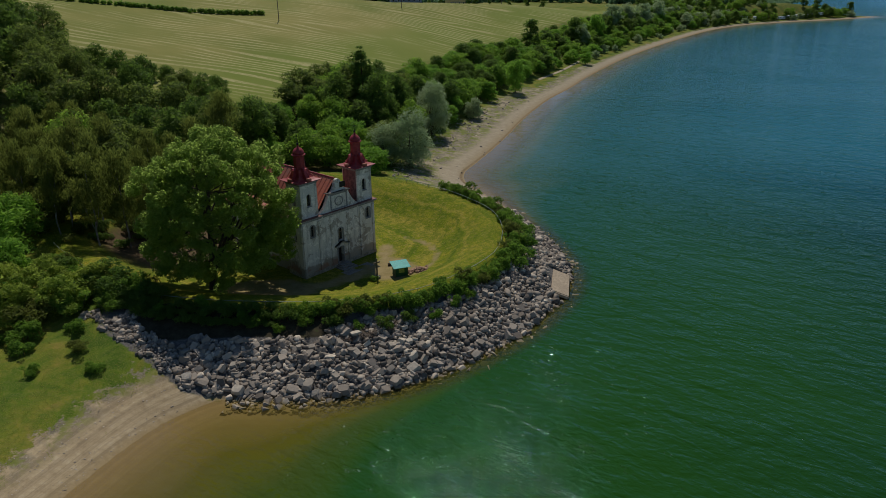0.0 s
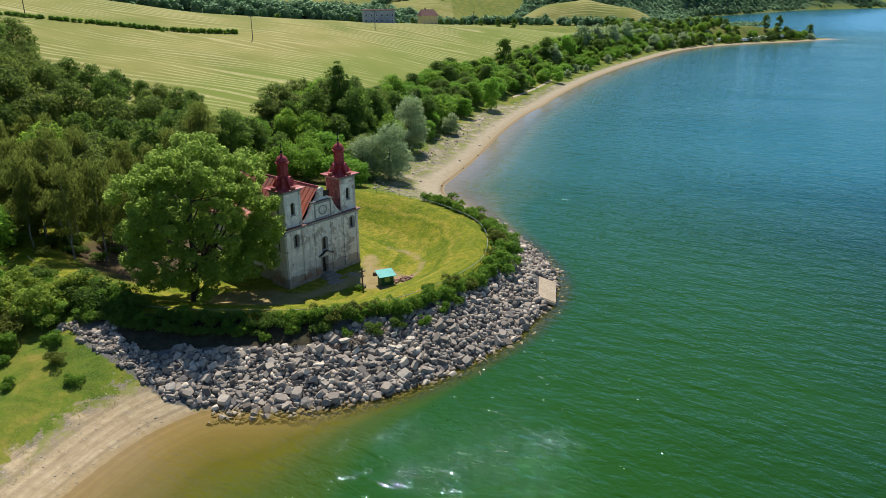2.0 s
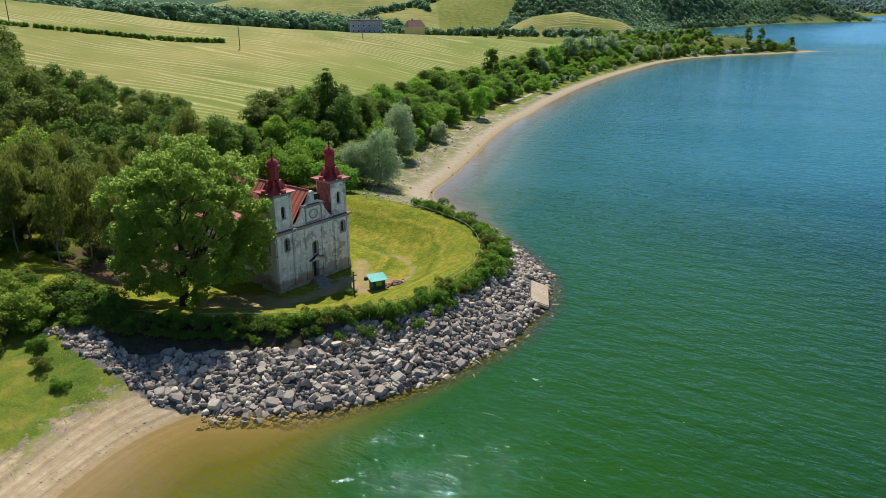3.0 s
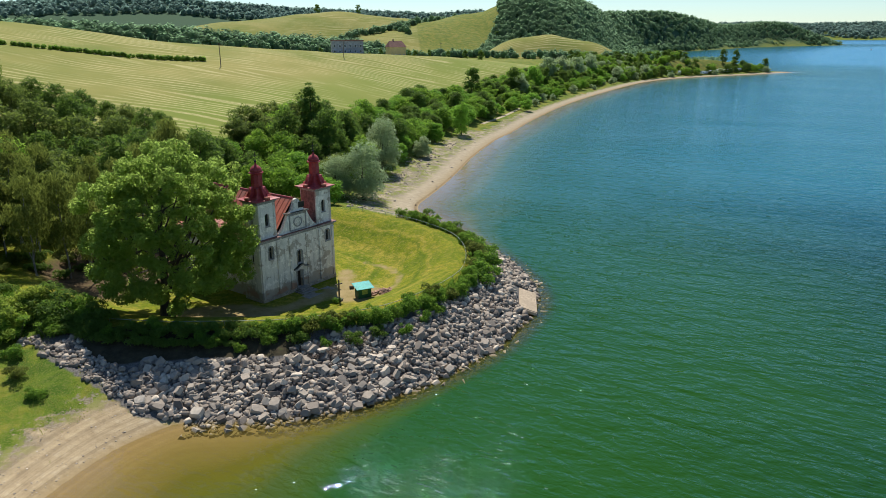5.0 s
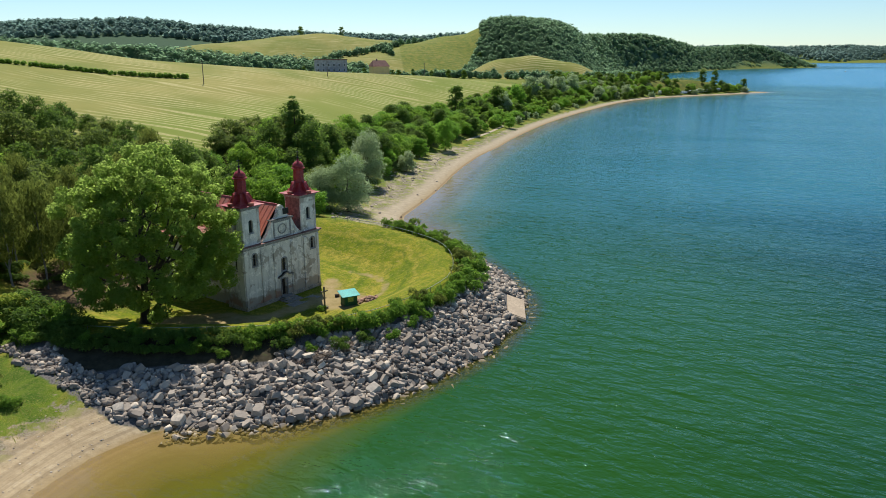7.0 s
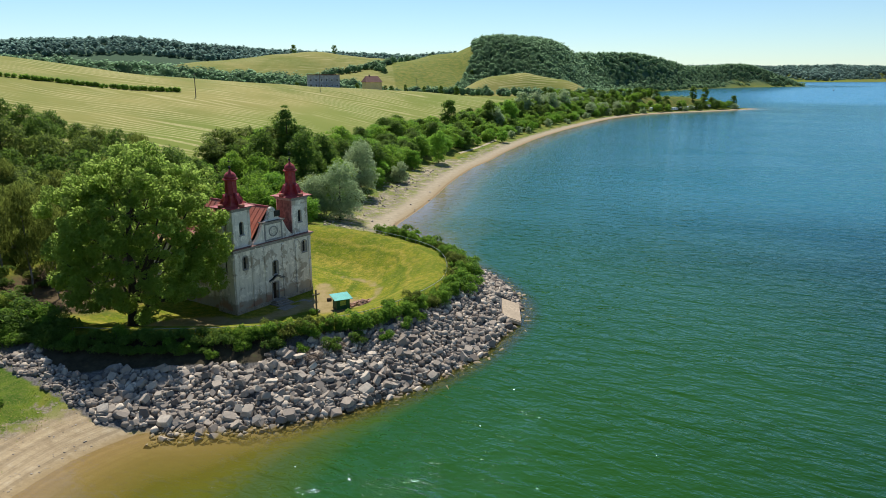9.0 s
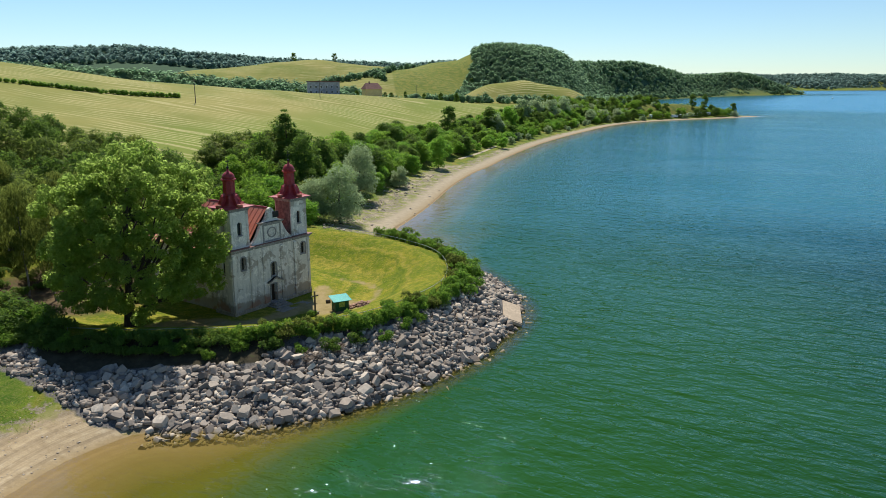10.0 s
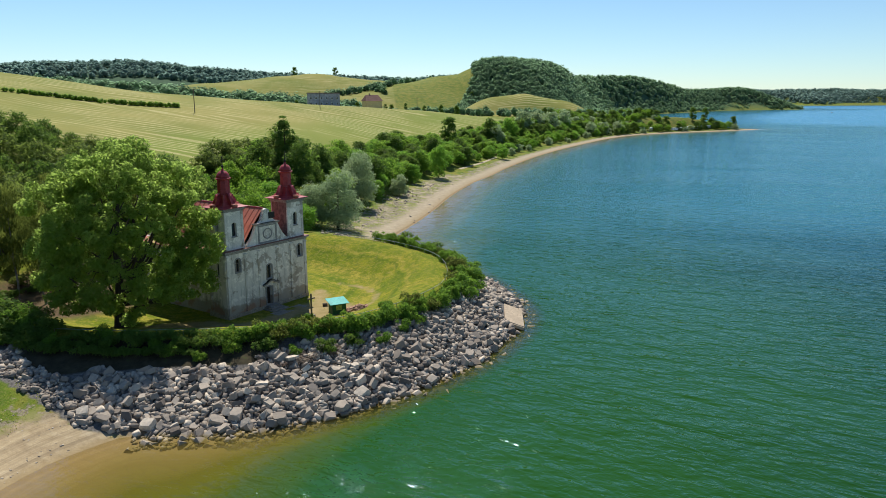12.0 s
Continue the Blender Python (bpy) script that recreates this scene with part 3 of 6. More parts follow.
xx, yy = np.meshgrid(GX, GY)
zz, SD, DC, TT, CC = land(xx, yy)
rocky = smooth(xx + 0.35 * (yy - 70), -42, -38) * smooth(yy - 62.0 - 0.7 * np.clip(-27.5 - xx, 0, None), -1.0, 0.6) * smooth(yy, 60, 61) * (1 - smooth(yy - 0.3 * (xx - 10), 117, 123)) * smooth(-DC, 0.6, 2.2) * (1 - smooth(SD, 19, 22))
zones = {
    "beach": (1 - smooth(SD, np.where(yy < 75, 3.5, np.where(yy < 260, 8.0, np.where(yy < 330, 5.5, 4))), np.where(yy < 75, 11.0, np.where(yy < 260, 19, np.where(yy < 330, 13, 9))))) * (DC < -1) * (1 - rocky) * (yy < 720),
    "bank": rocky,
    "shaded_soil": smooth(TT, 0.54, 0.68) * (1 - smooth(xx, -16, -9)) * smooth(-DC, 0.3, 1.2) * (yy < 90) * smooth(xx, -38, -34),
    "strand": SD.clip(-5, 60),
    "upper": smooth(SD, 52, 120),
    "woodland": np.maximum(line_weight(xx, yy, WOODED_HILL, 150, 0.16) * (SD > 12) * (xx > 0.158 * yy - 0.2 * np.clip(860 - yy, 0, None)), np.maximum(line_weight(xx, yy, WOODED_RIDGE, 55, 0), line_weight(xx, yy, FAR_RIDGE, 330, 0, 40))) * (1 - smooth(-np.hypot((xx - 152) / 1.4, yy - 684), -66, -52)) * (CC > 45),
    "rim": DC.clip(-5, 40),
    "lawn": smooth(DC, -2.5, -0.5),
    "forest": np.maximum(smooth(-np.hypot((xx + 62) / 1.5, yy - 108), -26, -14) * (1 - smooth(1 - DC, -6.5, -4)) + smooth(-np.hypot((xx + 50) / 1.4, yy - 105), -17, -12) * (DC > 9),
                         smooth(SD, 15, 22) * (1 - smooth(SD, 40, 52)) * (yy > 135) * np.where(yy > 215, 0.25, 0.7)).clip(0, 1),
    "field": np.maximum(smooth(SD, 44, 50) * (1 - smooth(CC, 25, 45)) * smooth(yy, 120, 135), np.maximum(1 - smooth(np.hypot((xx - 152) / 1.4, yy - 684), 38, 52), 0.75 * smooth(CC, 70, 110) * (yy > 300) * (yy < 1300) * (xx > -700) * (xx < 30) + 0.25 * smooth(CC, 70, 110) * (yy < 1300) * (xx >= 30) * (xx < 260))),
    "dirt": np.maximum.reduce([
        0.85 * line_weight(xx, yy, [(-26, 84.5), (-18, 86.3), (-13, 90.5), (-9.8, 96), (-10, 101)], 2.0, 0, 2.2),
        1 - smooth(np.hypot((xx + 8.6) / 1.1, (yy - 92.5) / 1.3), 1.5, 5.0),
        1 - smooth(np.hypot((xx + 24.5) / 1.6, yy - 84.8), 2.5, 6.0),
        0.55 * smooth(-np.abs(np.hypot(xx + 9.5, (yy - 97) / 1.15) - 7.2), -1.6, -0.3) * (xx > -8) * (yy < 106)]),
}
ground = sheet("ground", GROUND, np.ones((len(GY) - 1, len(GX) - 1), bool), zones, zz)
tagged(ground, "green grassy land with lawn, hay field and sandy beach", "ground", kind="structure")
low = np.minimum(np.minimum(zz[:-1, :-1], zz[1:, :-1]), np.minimum(zz[:-1, 1:], zz[1:, 1:])) < 0.02
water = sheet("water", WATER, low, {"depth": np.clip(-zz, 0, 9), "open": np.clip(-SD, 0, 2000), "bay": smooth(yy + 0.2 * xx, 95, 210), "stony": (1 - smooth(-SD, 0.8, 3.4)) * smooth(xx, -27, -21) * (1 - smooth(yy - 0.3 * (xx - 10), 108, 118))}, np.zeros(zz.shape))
tagged(water, "rippled green lake water, tinted blue far out for the mirrored sky", "water", kind="structure")


# ---- helpers for things ----
def thing(name, x, y, z, turn=0.0, label="", category="", group="", kind=""):
    ob = new(name)
    ob.empty_display_size = 0.3
    ob.matrix_world = pose(x, y, z, 0, 0, turn)
    return tagged(ob, label, category, group, kind)


def part(name, bm, material, parent, label="", smooth_faces=False):
    """Link a bmesh (or a ready mesh) as one mesh object under a thing or a part."""
    if isinstance(bm, bpy.types.Mesh):
        me = bm
    else:
        me = bpy.data.meshes.new(name)
        bmesh.ops.recalc_face_normals(bm, faces=bm.faces)
        bm.to_mesh(me)
        bm.free()
    if not me.materials:
        me.materials.append(material)
    if smooth_faces:
        me.polygons.foreach_set("use_smooth", np.ones(len(me.polygons), bool))
    ob = new(name, me)
    ob.parent = parent
    return tagged(ob, label)


def box(bm, x0, x1, y0, y1, z0, z1, bevel=0.0):
    """A box, with softened edges where asked."""
    made = bmesh.ops.create_cube(bm, size=1.0, matrix=Matrix.LocRotScale(((x0 + x1) / 2, (y0 + y1) / 2, (z0 + z1) / 2), None, (x1 - x0, y1 - y0, z1 - z0)))
    if bevel:
        bmesh.ops.bevel(bm, geom=list({e for v in made["verts"] for e in v.link_edges}), offset=bevel, segments=1, affect="EDGES")
    return bm


def boxed(*dims, bevel=0.0):
    return box(bmesh.new(), *dims, bevel=bevel)


def prism(bm, outline, y0, y1):
    """An outline in x and z, drawn out from y0 to y1."""
    a = [bm.verts.new((x, y0, z)) for x, z in outline]
    b = [bm.verts.new((x, y1, z)) for x, z in outline]
    bm.faces.new(a)
    bm.faces.new(b[::-1])
    for i in range(len(a)):
        j = (i + 1) % len(a)
        bm.faces.new((a[i], b[i], b[j], a[j]))
    return bm


def lathe(bm, profile, sides, centre=(0, 0), turn=0.0):
    """Rings of (radius, z), closed at both ends."""
    rings = []
    for r, z in profile:
        rings.append([bm.verts.new((centre[0] + r * math.cos(turn + 2 * math.pi * k / sides), centre[1] + r * math.sin(turn + 2 * math.pi * k / sides), z)) for k in range(sides)])
    for a, b in zip(rings, rings[1:]):
        for k in range(sides):
            bm.faces.new((a[k], a[(k + 1) % sides], b[(k + 1) % sides], b[k]))
    bm.faces.new(rings[0][::-1])
    bm.faces.new(rings[-1])
    return bm


def rod(bm, a, b, r0, r1=None, sides=6):
    """A tapered rod from a to b."""
    a, b = Vector(a), Vector(b)
    r1 = r0 if r1 is None else r1
    m = (b - a).to_track_quat("Z", "Y").to_matrix()
    lo = [bm.verts.new(a + m @ Vector((r0 * math.cos(2 * math.pi * k / sides), r0 * math.sin(2 * math.pi * k / sides), 0))) for k in range(sides)]
    hi = [bm.verts.new(b + m @ Vector((r1 * math.cos(2 * math.pi * k / sides), r1 * math.sin(2 * math.pi * k / sides), 0))) for k in range(sides)]
    for k in range(sides):
        bm.faces.new((lo[k], lo[(k + 1) % sides], hi[(k + 1) % sides], hi[k]))
    bm.faces.new(lo[::-1])
    bm.faces.new(hi)
    return bm

# ---- church ----
CHURCH = pose(-20.1, 89.0, YARD_Z - 0.05, 0, 0, 49.8)
church = tagged(new("church"), "abandoned grey-white plastered church with two red-capped towers", "church")
church.matrix_world = CHURCH


def wall_with_openings(bm, a0, a1, z0, z1, b0, b1, holes, along="x"):
    """A thick wall with real openings; holes are (a0, a1, z0, z1, arch rise)."""
    def put(p0, p1, q0, q1):
        if p1 - p0 > 1e-4 and q1 - q0 > 1e-4:
            box(bm, *((p0, p1, b0, b1) if along == "x" else (b0, b1, p0, p1)), q0, q1)
    cuts = sorted({a0, a1, *(h[0] for h in holes), *(h[1] for h in holes)})
    for p0, p1 in zip(cuts, cuts[1:]):
        mid = (p0 + p1) / 2
        z = z0
        for h in sorted((h for h in holes if h[0] < mid < h[1]), key=lambda k: k[2]):
            put(p0, p1, z, h[2])
            z = h[3]
        put(p0, p1, z, z1)
    for h0, h1, _, top, rise in holes:
        if rise:
            mid, half = (h0 + h1) / 2, (h1 - h0) / 2
            for side in (-1, 1):
                arc = [(mid + side * half * math.sin(k * math.pi / 12), top - rise + rise * math.cos(k * math.pi / 12)) for k in range(7)]
                line = [(mid + side * half, top)] + arc[::-1]
                if along == "x":
                    prism(bm, line, b0, b1)
                else:
                    lo = [bm.verts.new((b0, a, z)) for a, z in line]
                    hi = [bm.verts.new((b1, a, z)) for a, z in line]
                    bm.faces.new(lo)
                    bm.faces.new(hi[::-1])
                    for i in range(len(lo)):
                        j = (i + 1) % len(lo)
                        bm.faces.new((lo[i], hi[i], hi[j], lo[j]))
    bmesh.ops.remove_doubles(bm, verts=bm.verts, dist=0.0008)
    return bm


def church_window(a0, a1, z0, z1, depth, along="x", at=0.0, bars=True):
    """A deep-set dark window with a weathered frame."""
    def put(bm, p0, p1, d0, d1, q0, q1):
        return box(bm, *((p0, p1, at + d0, at + d1) if along == "x" else (at + d0, at + d1, p0, p1)), q0, q1)
    frame_bm = bmesh.new()
    w = 0.07
    put(frame_bm, a0, a0 + w, depth, depth + 0.09, z0, z1)
    put(frame_bm, a1 - w, a1, depth, depth + 0.09, z0, z1)
    put(frame_bm, a0 + w, a1 - w, depth, depth + 0.09, z0, z0 + w)
    put(frame_bm, a0 + w, a1 - w, depth, depth + 0.09, z1 - w, z1)
    if bars:
        put(frame_bm, (a0 + a1) / 2 - 0.025, (a0 + a1) / 2 + 0.025, depth + 0.01, depth + 0.07, z0 + w, z1 - w)
        put(frame_bm, a0 + w, a1 - w, depth + 0.012, depth + 0.068, z0 + (z1 - z0) * 0.6, z0 + (z1 - z0) * 0.6 + 0.05)
    win = part("window", frame_bm, WOOD_GREY, church, "dark arched church window in a weathered frame")
    part("pane", put(bmesh.new(), a0 + w, a1 - w, depth + 0.03, depth + 0.04, z0 + w, z1 - w), GLASS_DARK, win)
    sill = bmesh.new()
    put(sill, a0 - 0.1, a1 + 0.1, -0.07, depth, z0 - 0.1, z0 - 0.002)
    part("sill", sill, MOULDING, win)


def surround(a0, a1, z0, z1, rise, y=-0.05, name="window_surround"):
    """A flat moulded band round an opening of the facade."""
    bm = bmesh.new()
    b = 0.16
    box(bm, a0 - b, a0, y, 0.0, z0 - 0.12, z1 - rise)
    box(bm, a1, a1 + b, y, 0.0, z0 - 0.12, z1 - rise)
    mid, half = (a0 + a1) / 2, (a1 - a0) / 2
    n = 8
    for k in range(n):
        u0, u1 = math.pi * k / n, math.pi * (k + 1) / n
        ring = [(mid - math.cos(u) * (half + e), z1 - rise + math.sin(u) * (rise + e)) for u, e in ((u0, 0), (u0, b), (u1, b), (u1, 0))]
        prism(bm, ring, y, 0.0)
    part(name, bm, MOULDING, church)


FACE_HOLES = [(1.42, 2.12, 5.65, 7.32, 0.32), (6.27, 7.13, 3.85, 5.70, 0.3), (6.02, 6.98, 0.50, 2.85, 0.0), (11.72, 12.5, 5.8, 7.42, 0.3)]
part("facade_wall", wall_with_openings(bmesh.new(), 0, 13.3, 0, 8.3, 0.0, 0.8, FACE_HOLES), PLASTER, church)
part("side_wall", wall_with_openings(bmesh.new(), 0.8, 3.4, 0, 8.3, 0.0, 0.8, [(1.35, 1.95, 5.3, 7.0, 0.25)], "y"), PLASTER, church)
part("side_wall", wall_with_openings(bmesh.new(), 0.8, 3.4, 0, 8.3, 12.5, 13.3, [(1.35, 1.95, 5.3, 7.0, 0.25)], "y"), PLASTER, church)
part("back_wall", boxed(0.8, 12.5, 2.7, 3.4, 0, 8.3), PLASTER, church)
for z0, z1, holes in ((0, 8.2, [(4.4, 5.1, 3.6, 6.6, 0.3), (8.6, 9.3, 3.6, 6.6, 0.3), (12.8, 13.5, 3.6, 6.6, 0.3)]),):
    for b0 in (0.55, 12.05):
        part("nave_wall", wall_with_openings(bmesh.new(), 3.4, 17.5, z0, z1, b0, b0 + 0.7, holes, "y"), PLASTER, church)
        for h in holes:
            church_window(h[0], h[1], h[2], h[3], 0.25 if b0 < 5 else -0.35 + 0.7, "y", b0)
part("east_wall", boxed(1.25, 12.05, 16.8, 17.5, 0, 8.2), PLASTER, church)
part("apse", lathe(bmesh.new(), [(4.2, 0), (4.2, 7.0)], 10, (6.65, 17.6)), PLASTER, church)
part("apse_roof", lathe(bmesh.new(), [(4.6, 6.95), (4.5, 7.1), (2.4, 8.6), (0.15, 9.9)], 10, (6.65, 17.6)), ROOF_RED, church)

# room behind the openings, its darkness put into a near-black floor colour
part("interior_floor", boxed(0.8, 12.5, 0.8, 2.7, 0.3, 0.5), DARK_VOID, church)

# plinth, pilasters, main cornice
bm = bmesh.new()
for a0, a1 in ((-0.12, 5.72), (7.28, 13.42)):
    box(bm, a0, a1, -0.12, -0.002, -0.4, 0.5, 0.03)
box(bm, -0.12, -0.002, -0.002, 3.52, -0.4, 0.5, 0.03)
box(bm, 13.302, 13.42, -0.002, 3.52, -0.4, 0.5, 0.03)
part("plinth", bm, PLINTH, church, "damp grey render along the foot of the wall")
for s0, s1 in ((0.02, 0.42), (2.72, 3.18), (4.85, 5.3), (7.95, 8.4), (10.35, 10.9), (12.9, 13.28)):
    bm = bmesh.new()
    y = -0.16 if 10 < s0 < 11 else -0.10
    box(bm, s0, s1, y, -0.003, 0.51, 7.6, 0.015)
    box(bm, s0 - 0.06, s1 + 0.06, y - 0.05, -0.003, 7.6, 7.78, 0.015)
    box(bm, s0 - 0.05, s1 + 0.05, y - 0.04, -0.003, 0.51, 0.72, 0.015)
    part("pilaster", bm, PLASTER, church)
for y0 in (0.06, 2.85):
    part("pilaster", boxed(-0.10, -0.003, y0, y0 + 0.45, 0.51, 7.78, bevel=0.015), PLASTER, church)


def cornice(x0, x1, y0, y1, z, steps, name="cornice"):
    """A stepped moulding that runs round three sides, with a rusty sheet on top."""
    bm = bmesh.new()
    for out, za, zb in steps:
        box(bm, x0 - out, x1 + out, y0 - out, y1, z + za, z + zb, 0.01)
    top = steps[-1]
    ob = part(name, bm, MOULDING, church)
    part("flashing", boxed(x0 - top[0] - 0.03, x1 + top[0] + 0.03, y0 - top[0] - 0.03, y1, z + top[2] + 0.003, z + top[2] + 0.05), CORNICE_TOP, ob, "rusty red sheet covering")
    return ob


STEPS = [(0.10, 0.0, 0.16), (0.20, 0.16, 0.28), (0.36, 0.28, 0.42)]
cornice(0, 3.3, 0, 3.4, 8.0, STEPS)
cornice(3.75, 9.85, 0.0, 0.7, 8.0, [(o * 0.8, a, b) for o, a, b in STEPS])
cornice(10.3, 13.3, 0, 3.4, 8.0, STEPS)

# gable with swept shoulders between the towers
outline = [(3.3, 8.3)] + [(3.35 + (5.0 - 3.35) * (k / 7), 8.75 + (10.9 - 8.75) * (k / 7) ** 1.7) for k in range(8)]
outline += [(8.5 + (10.15 - 8.5) * (k / 7), 8.75 + (10.9 - 8.75) * (1 - k / 7) ** 1.7) for k in range(8)] + [(10.2, 8.3)]
part("gable_wall", prism(bmesh.new(), outline, 0.06, 0.55), PLASTER, church)
crown = [(5.25, 11.1)] + [(5.3 + 0.9 * (k / 6) ** 0.8, 11.15 + 1.15 * (k / 6) ** 1.5) for k in range(7)]
crown += [(6.75 - 0.55 * math.cos(k * math.pi / 8), 12.3 + 0.6 * math.sin(k * math.pi / 8)) for k in range(1, 8)]
crown += [(7.3 + 0.9 * (k / 6) ** 1.25, 12.3 - 1.15 * (k / 6) ** 0.7) for k in range(7)] + [(8.25, 11.1)]
part("gable_crown", prism(bmesh.new(), crown, 0.1, 0.5), PLASTER, church)
gc = part("gable_cornice", box(boxed(4.9, 8.6, -0.08, 0.6, 10.9, 11.0, bevel=0.01), 4.78, 8.72, -0.18, 0.66, 11.0, 11.1, 0.01), MOULDING, church)
part("flashing", boxed(4.75, 8.75, -0.21, 0.69, 11.103, 11.14), IRON, gc)
part("dark_panel", box(bmesh.new(), 7.05, 8.05, 0.02, 0.08, 11.55, 12.35), IRON, church, "dark metal sheet fixed on the gable")
for a0, a1, z0, z1 in ((5.2, 5.42, 8.55, 10.85), (8.08, 8.3, 8.55, 10.85), (5.42, 8.08, 8.55, 8.75), (5.42, 8.08, 10.68, 10.85)):
    part("gable_band", boxed(a0, a1, 0.0, 0.058, z0, z1, bevel=0.01), MOULDING, church)
bm = bmesh.new()
for k in range(14):
    u0, u1 = math.pi * 2 * k / 14, math.pi * 2 * (k + 1) / 14
    prism(bm, [(6.75 + r * math.cos(u), 9.7 + r * 0.9 * math.sin(u)) for u, r in ((u0, 0.62), (u0, 0.78), (u1, 0.78), (u1, 0.62))], 0.01, 0.06)
part("medallion", bm, MOULDING, church)

# towers
def tower(x0, red):
    x1, y0, y1, z0, z1 = x0 + 2.85, 0.25, 3.15, 8.3, 13.55
    hole = ((x0 + x1) / 2 - 0.36, (x0 + x1) / 2 + 0.36, 10.05, 11.75, 0.34)
    shaft = part("tower_shaft", wall_with_openings(bmesh.new(), x0, x1, z0, z1, y0, y0 + 0.55, [hole]), PLASTER, church, "tall plastered belfry stage with arched openings")
    part("back_face", wall_with_openings(bmesh.new(), x0, x1, z0, z1, y1 - 0.55, y1, [hole]), PLASTER, shaft)
    side = (1.35, 2.05, 10.05, 11.75, 0.34)
    part("side_face", wall_with_openings(bmesh.new(), y0 + 0.55, y1 - 0.55, z0, z1, x0, x0 + 0.55, [] if red else [side], "y"), RED_PLASTER if red else PLASTER, shaft, "reddish weathered plaster" if red else "")
    if red:
        part("red_wash", boxed(x0 - 0.012, x0 - 0.002, y0 + 0.12, y1 - 0.1, z0 + 0.2, z1 - 0.35), RED_PLASTER, shaft, "reddish weathered plaster")
    part("side_face", wall_with_openings(bmesh.new(), y0 + 0.55, y1 - 0.55, z0, z1, x1 - 0.55, x1, [side] if red else [], "y"), PLASTER, shaft)
    part("floor", boxed(x0 + 0.55, x1 - 0.55, y0 + 0.55, y1 - 0.55, 8.3, 8.5), DARK_VOID, shaft)
    church_window(hole[0], hole[1], hole[2], hole[3], 0.28, "x", y0, False)
    for a in (x0 + 0.02, x1 - 0.34):
        part("corner_strip", boxed(a, a + 0.32, y0 - 0.06, y0 - 0.002, 8.6, 13.1, bevel=0.01), PLASTER, shaft)
    # the eaves moulding bows upward over each face
    bm = bmesh.new()
    for out, za, zb in ((0.06, 13.1, 13.25), (0.16, 13.25, 13.4), (0.28, 13.4, 13.56)):
        box(bm, x0 - out, x1 + out, y0 - out, y1 + out, za, zb, 0.01)
    part("eaves_moulding", bm, MOULDING, shaft)
    cx, cy = (x0 + x1) / 2, (y0 + y1) / 2
    q = math.sqrt(2)
    skirt = [(2.02, 13.57), (2.0, 13.63), (1.58, 13.74), (1.2, 13.92), (0.96, 14.18), (0.82, 14.55), (0.74, 15.1)]
    roof = part("tower_roof", lathe(bmesh.new(), [(r * q, z) for r, z in skirt], 4, (cx, cy), math.pi / 4), RED_METAL, church, "dark red sheet-metal baroque tower cap")
    for k in range(4):
        bm = bmesh.new()
        a = k * math.pi / 2
        d = Vector((math.cos(a), math.sin(a), 0))
        sweep = [(1.74, 13.8), (1.6, 14.0), (1.42, 14.3), (1.3, 14.65), (1.12, 14.98), (0.9, 15.2), (0.7, 15.3), (0.7, 13.7)]
        prism(bm, sweep, -0.3, 0.3)
        bmesh.ops.bevel(bm, geom=[e for e in bm.edges if abs(e.verts[0].co.y - e.verts[1].co.y) < 0.01], offset=0.09, segments=2, affect="EDGES")
        bmesh.ops.rotate(bm, verts=bm.verts, matrix=Matrix.Rotation(a, 3, "Z"))
        bmesh.ops.translate(bm, verts=bm.verts, vec=(cx, cy, 0))
        part("volute", bm, RED_METAL, roof)
        bm = bmesh.new()
        e = Vector((-d.y, d.x, 0))
        c = Vector((cx, cy, 13.82)) + d * 1.72
        rod(bm, c - e * 0.34, c + e * 0.34, 0.23, 0.23, 14)
        part("scroll", bm, ROOF_RED, roof, "paler red scroll over the eaves", True)
    part("lantern", lathe(bmesh.new(), [(0.74, 14.5), (0.70, 16.85)], 8, (cx, cy), math.pi / 8), RED_METAL, roof)
    for k in range(8):
        a = math.pi / 8 + k * math.pi / 4
        part("rib", rod(bmesh.new(), (cx + 0.70 * math.cos(a), cy + 0.70 * math.sin(a), 15.2), (cx + 0.70 * math.cos(a), cy + 0.70 * math.sin(a), 16.85), 0.05, 0.05, 5), RED_METAL, roof)
    part("lantern_ring", lathe(bmesh.new(), [(0.74, 16.82), (0.92, 16.94), (0.94, 17.04), (0.8, 17.12)], 12, (cx, cy)), RED_METAL, roof)
    part("cap", lathe(bmesh.new(), [(0.8, 17.1), (0.77, 17.35), (0.64, 17.62), (0.42, 17.84), (0.18, 17.96), (0.1, 18.2), (0.05, 18.3)], 12, (cx, cy)), RED_METAL, roof, smooth_faces=True)
    bm = bmesh.new()
    bmesh.ops.create_uvsphere(bm, u_segments=10, v_segments=7, radius=0.17, matrix=Matrix.Translation((cx, cy, 18.42)))
    cross = part("finial", bm, IRON, roof, "dark iron ball and cross", True)
    bm = bmesh.new()
    box(bm, cx - 0.03, cx + 0.03, cy - 0.03, cy + 0.03, 18.55, 19.6)
    box(bm, cx - 0.3, cx - 0.031, cy - 0.025, cy + 0.025, 19.15, 19.21)
    box(bm, cx + 0.031, cx + 0.3, cy - 0.025, cy + 0.025, 19.15, 19.21)
    part("cross", bm, IRON, cross)


tower(0.32, False)
tower(10.4, True)

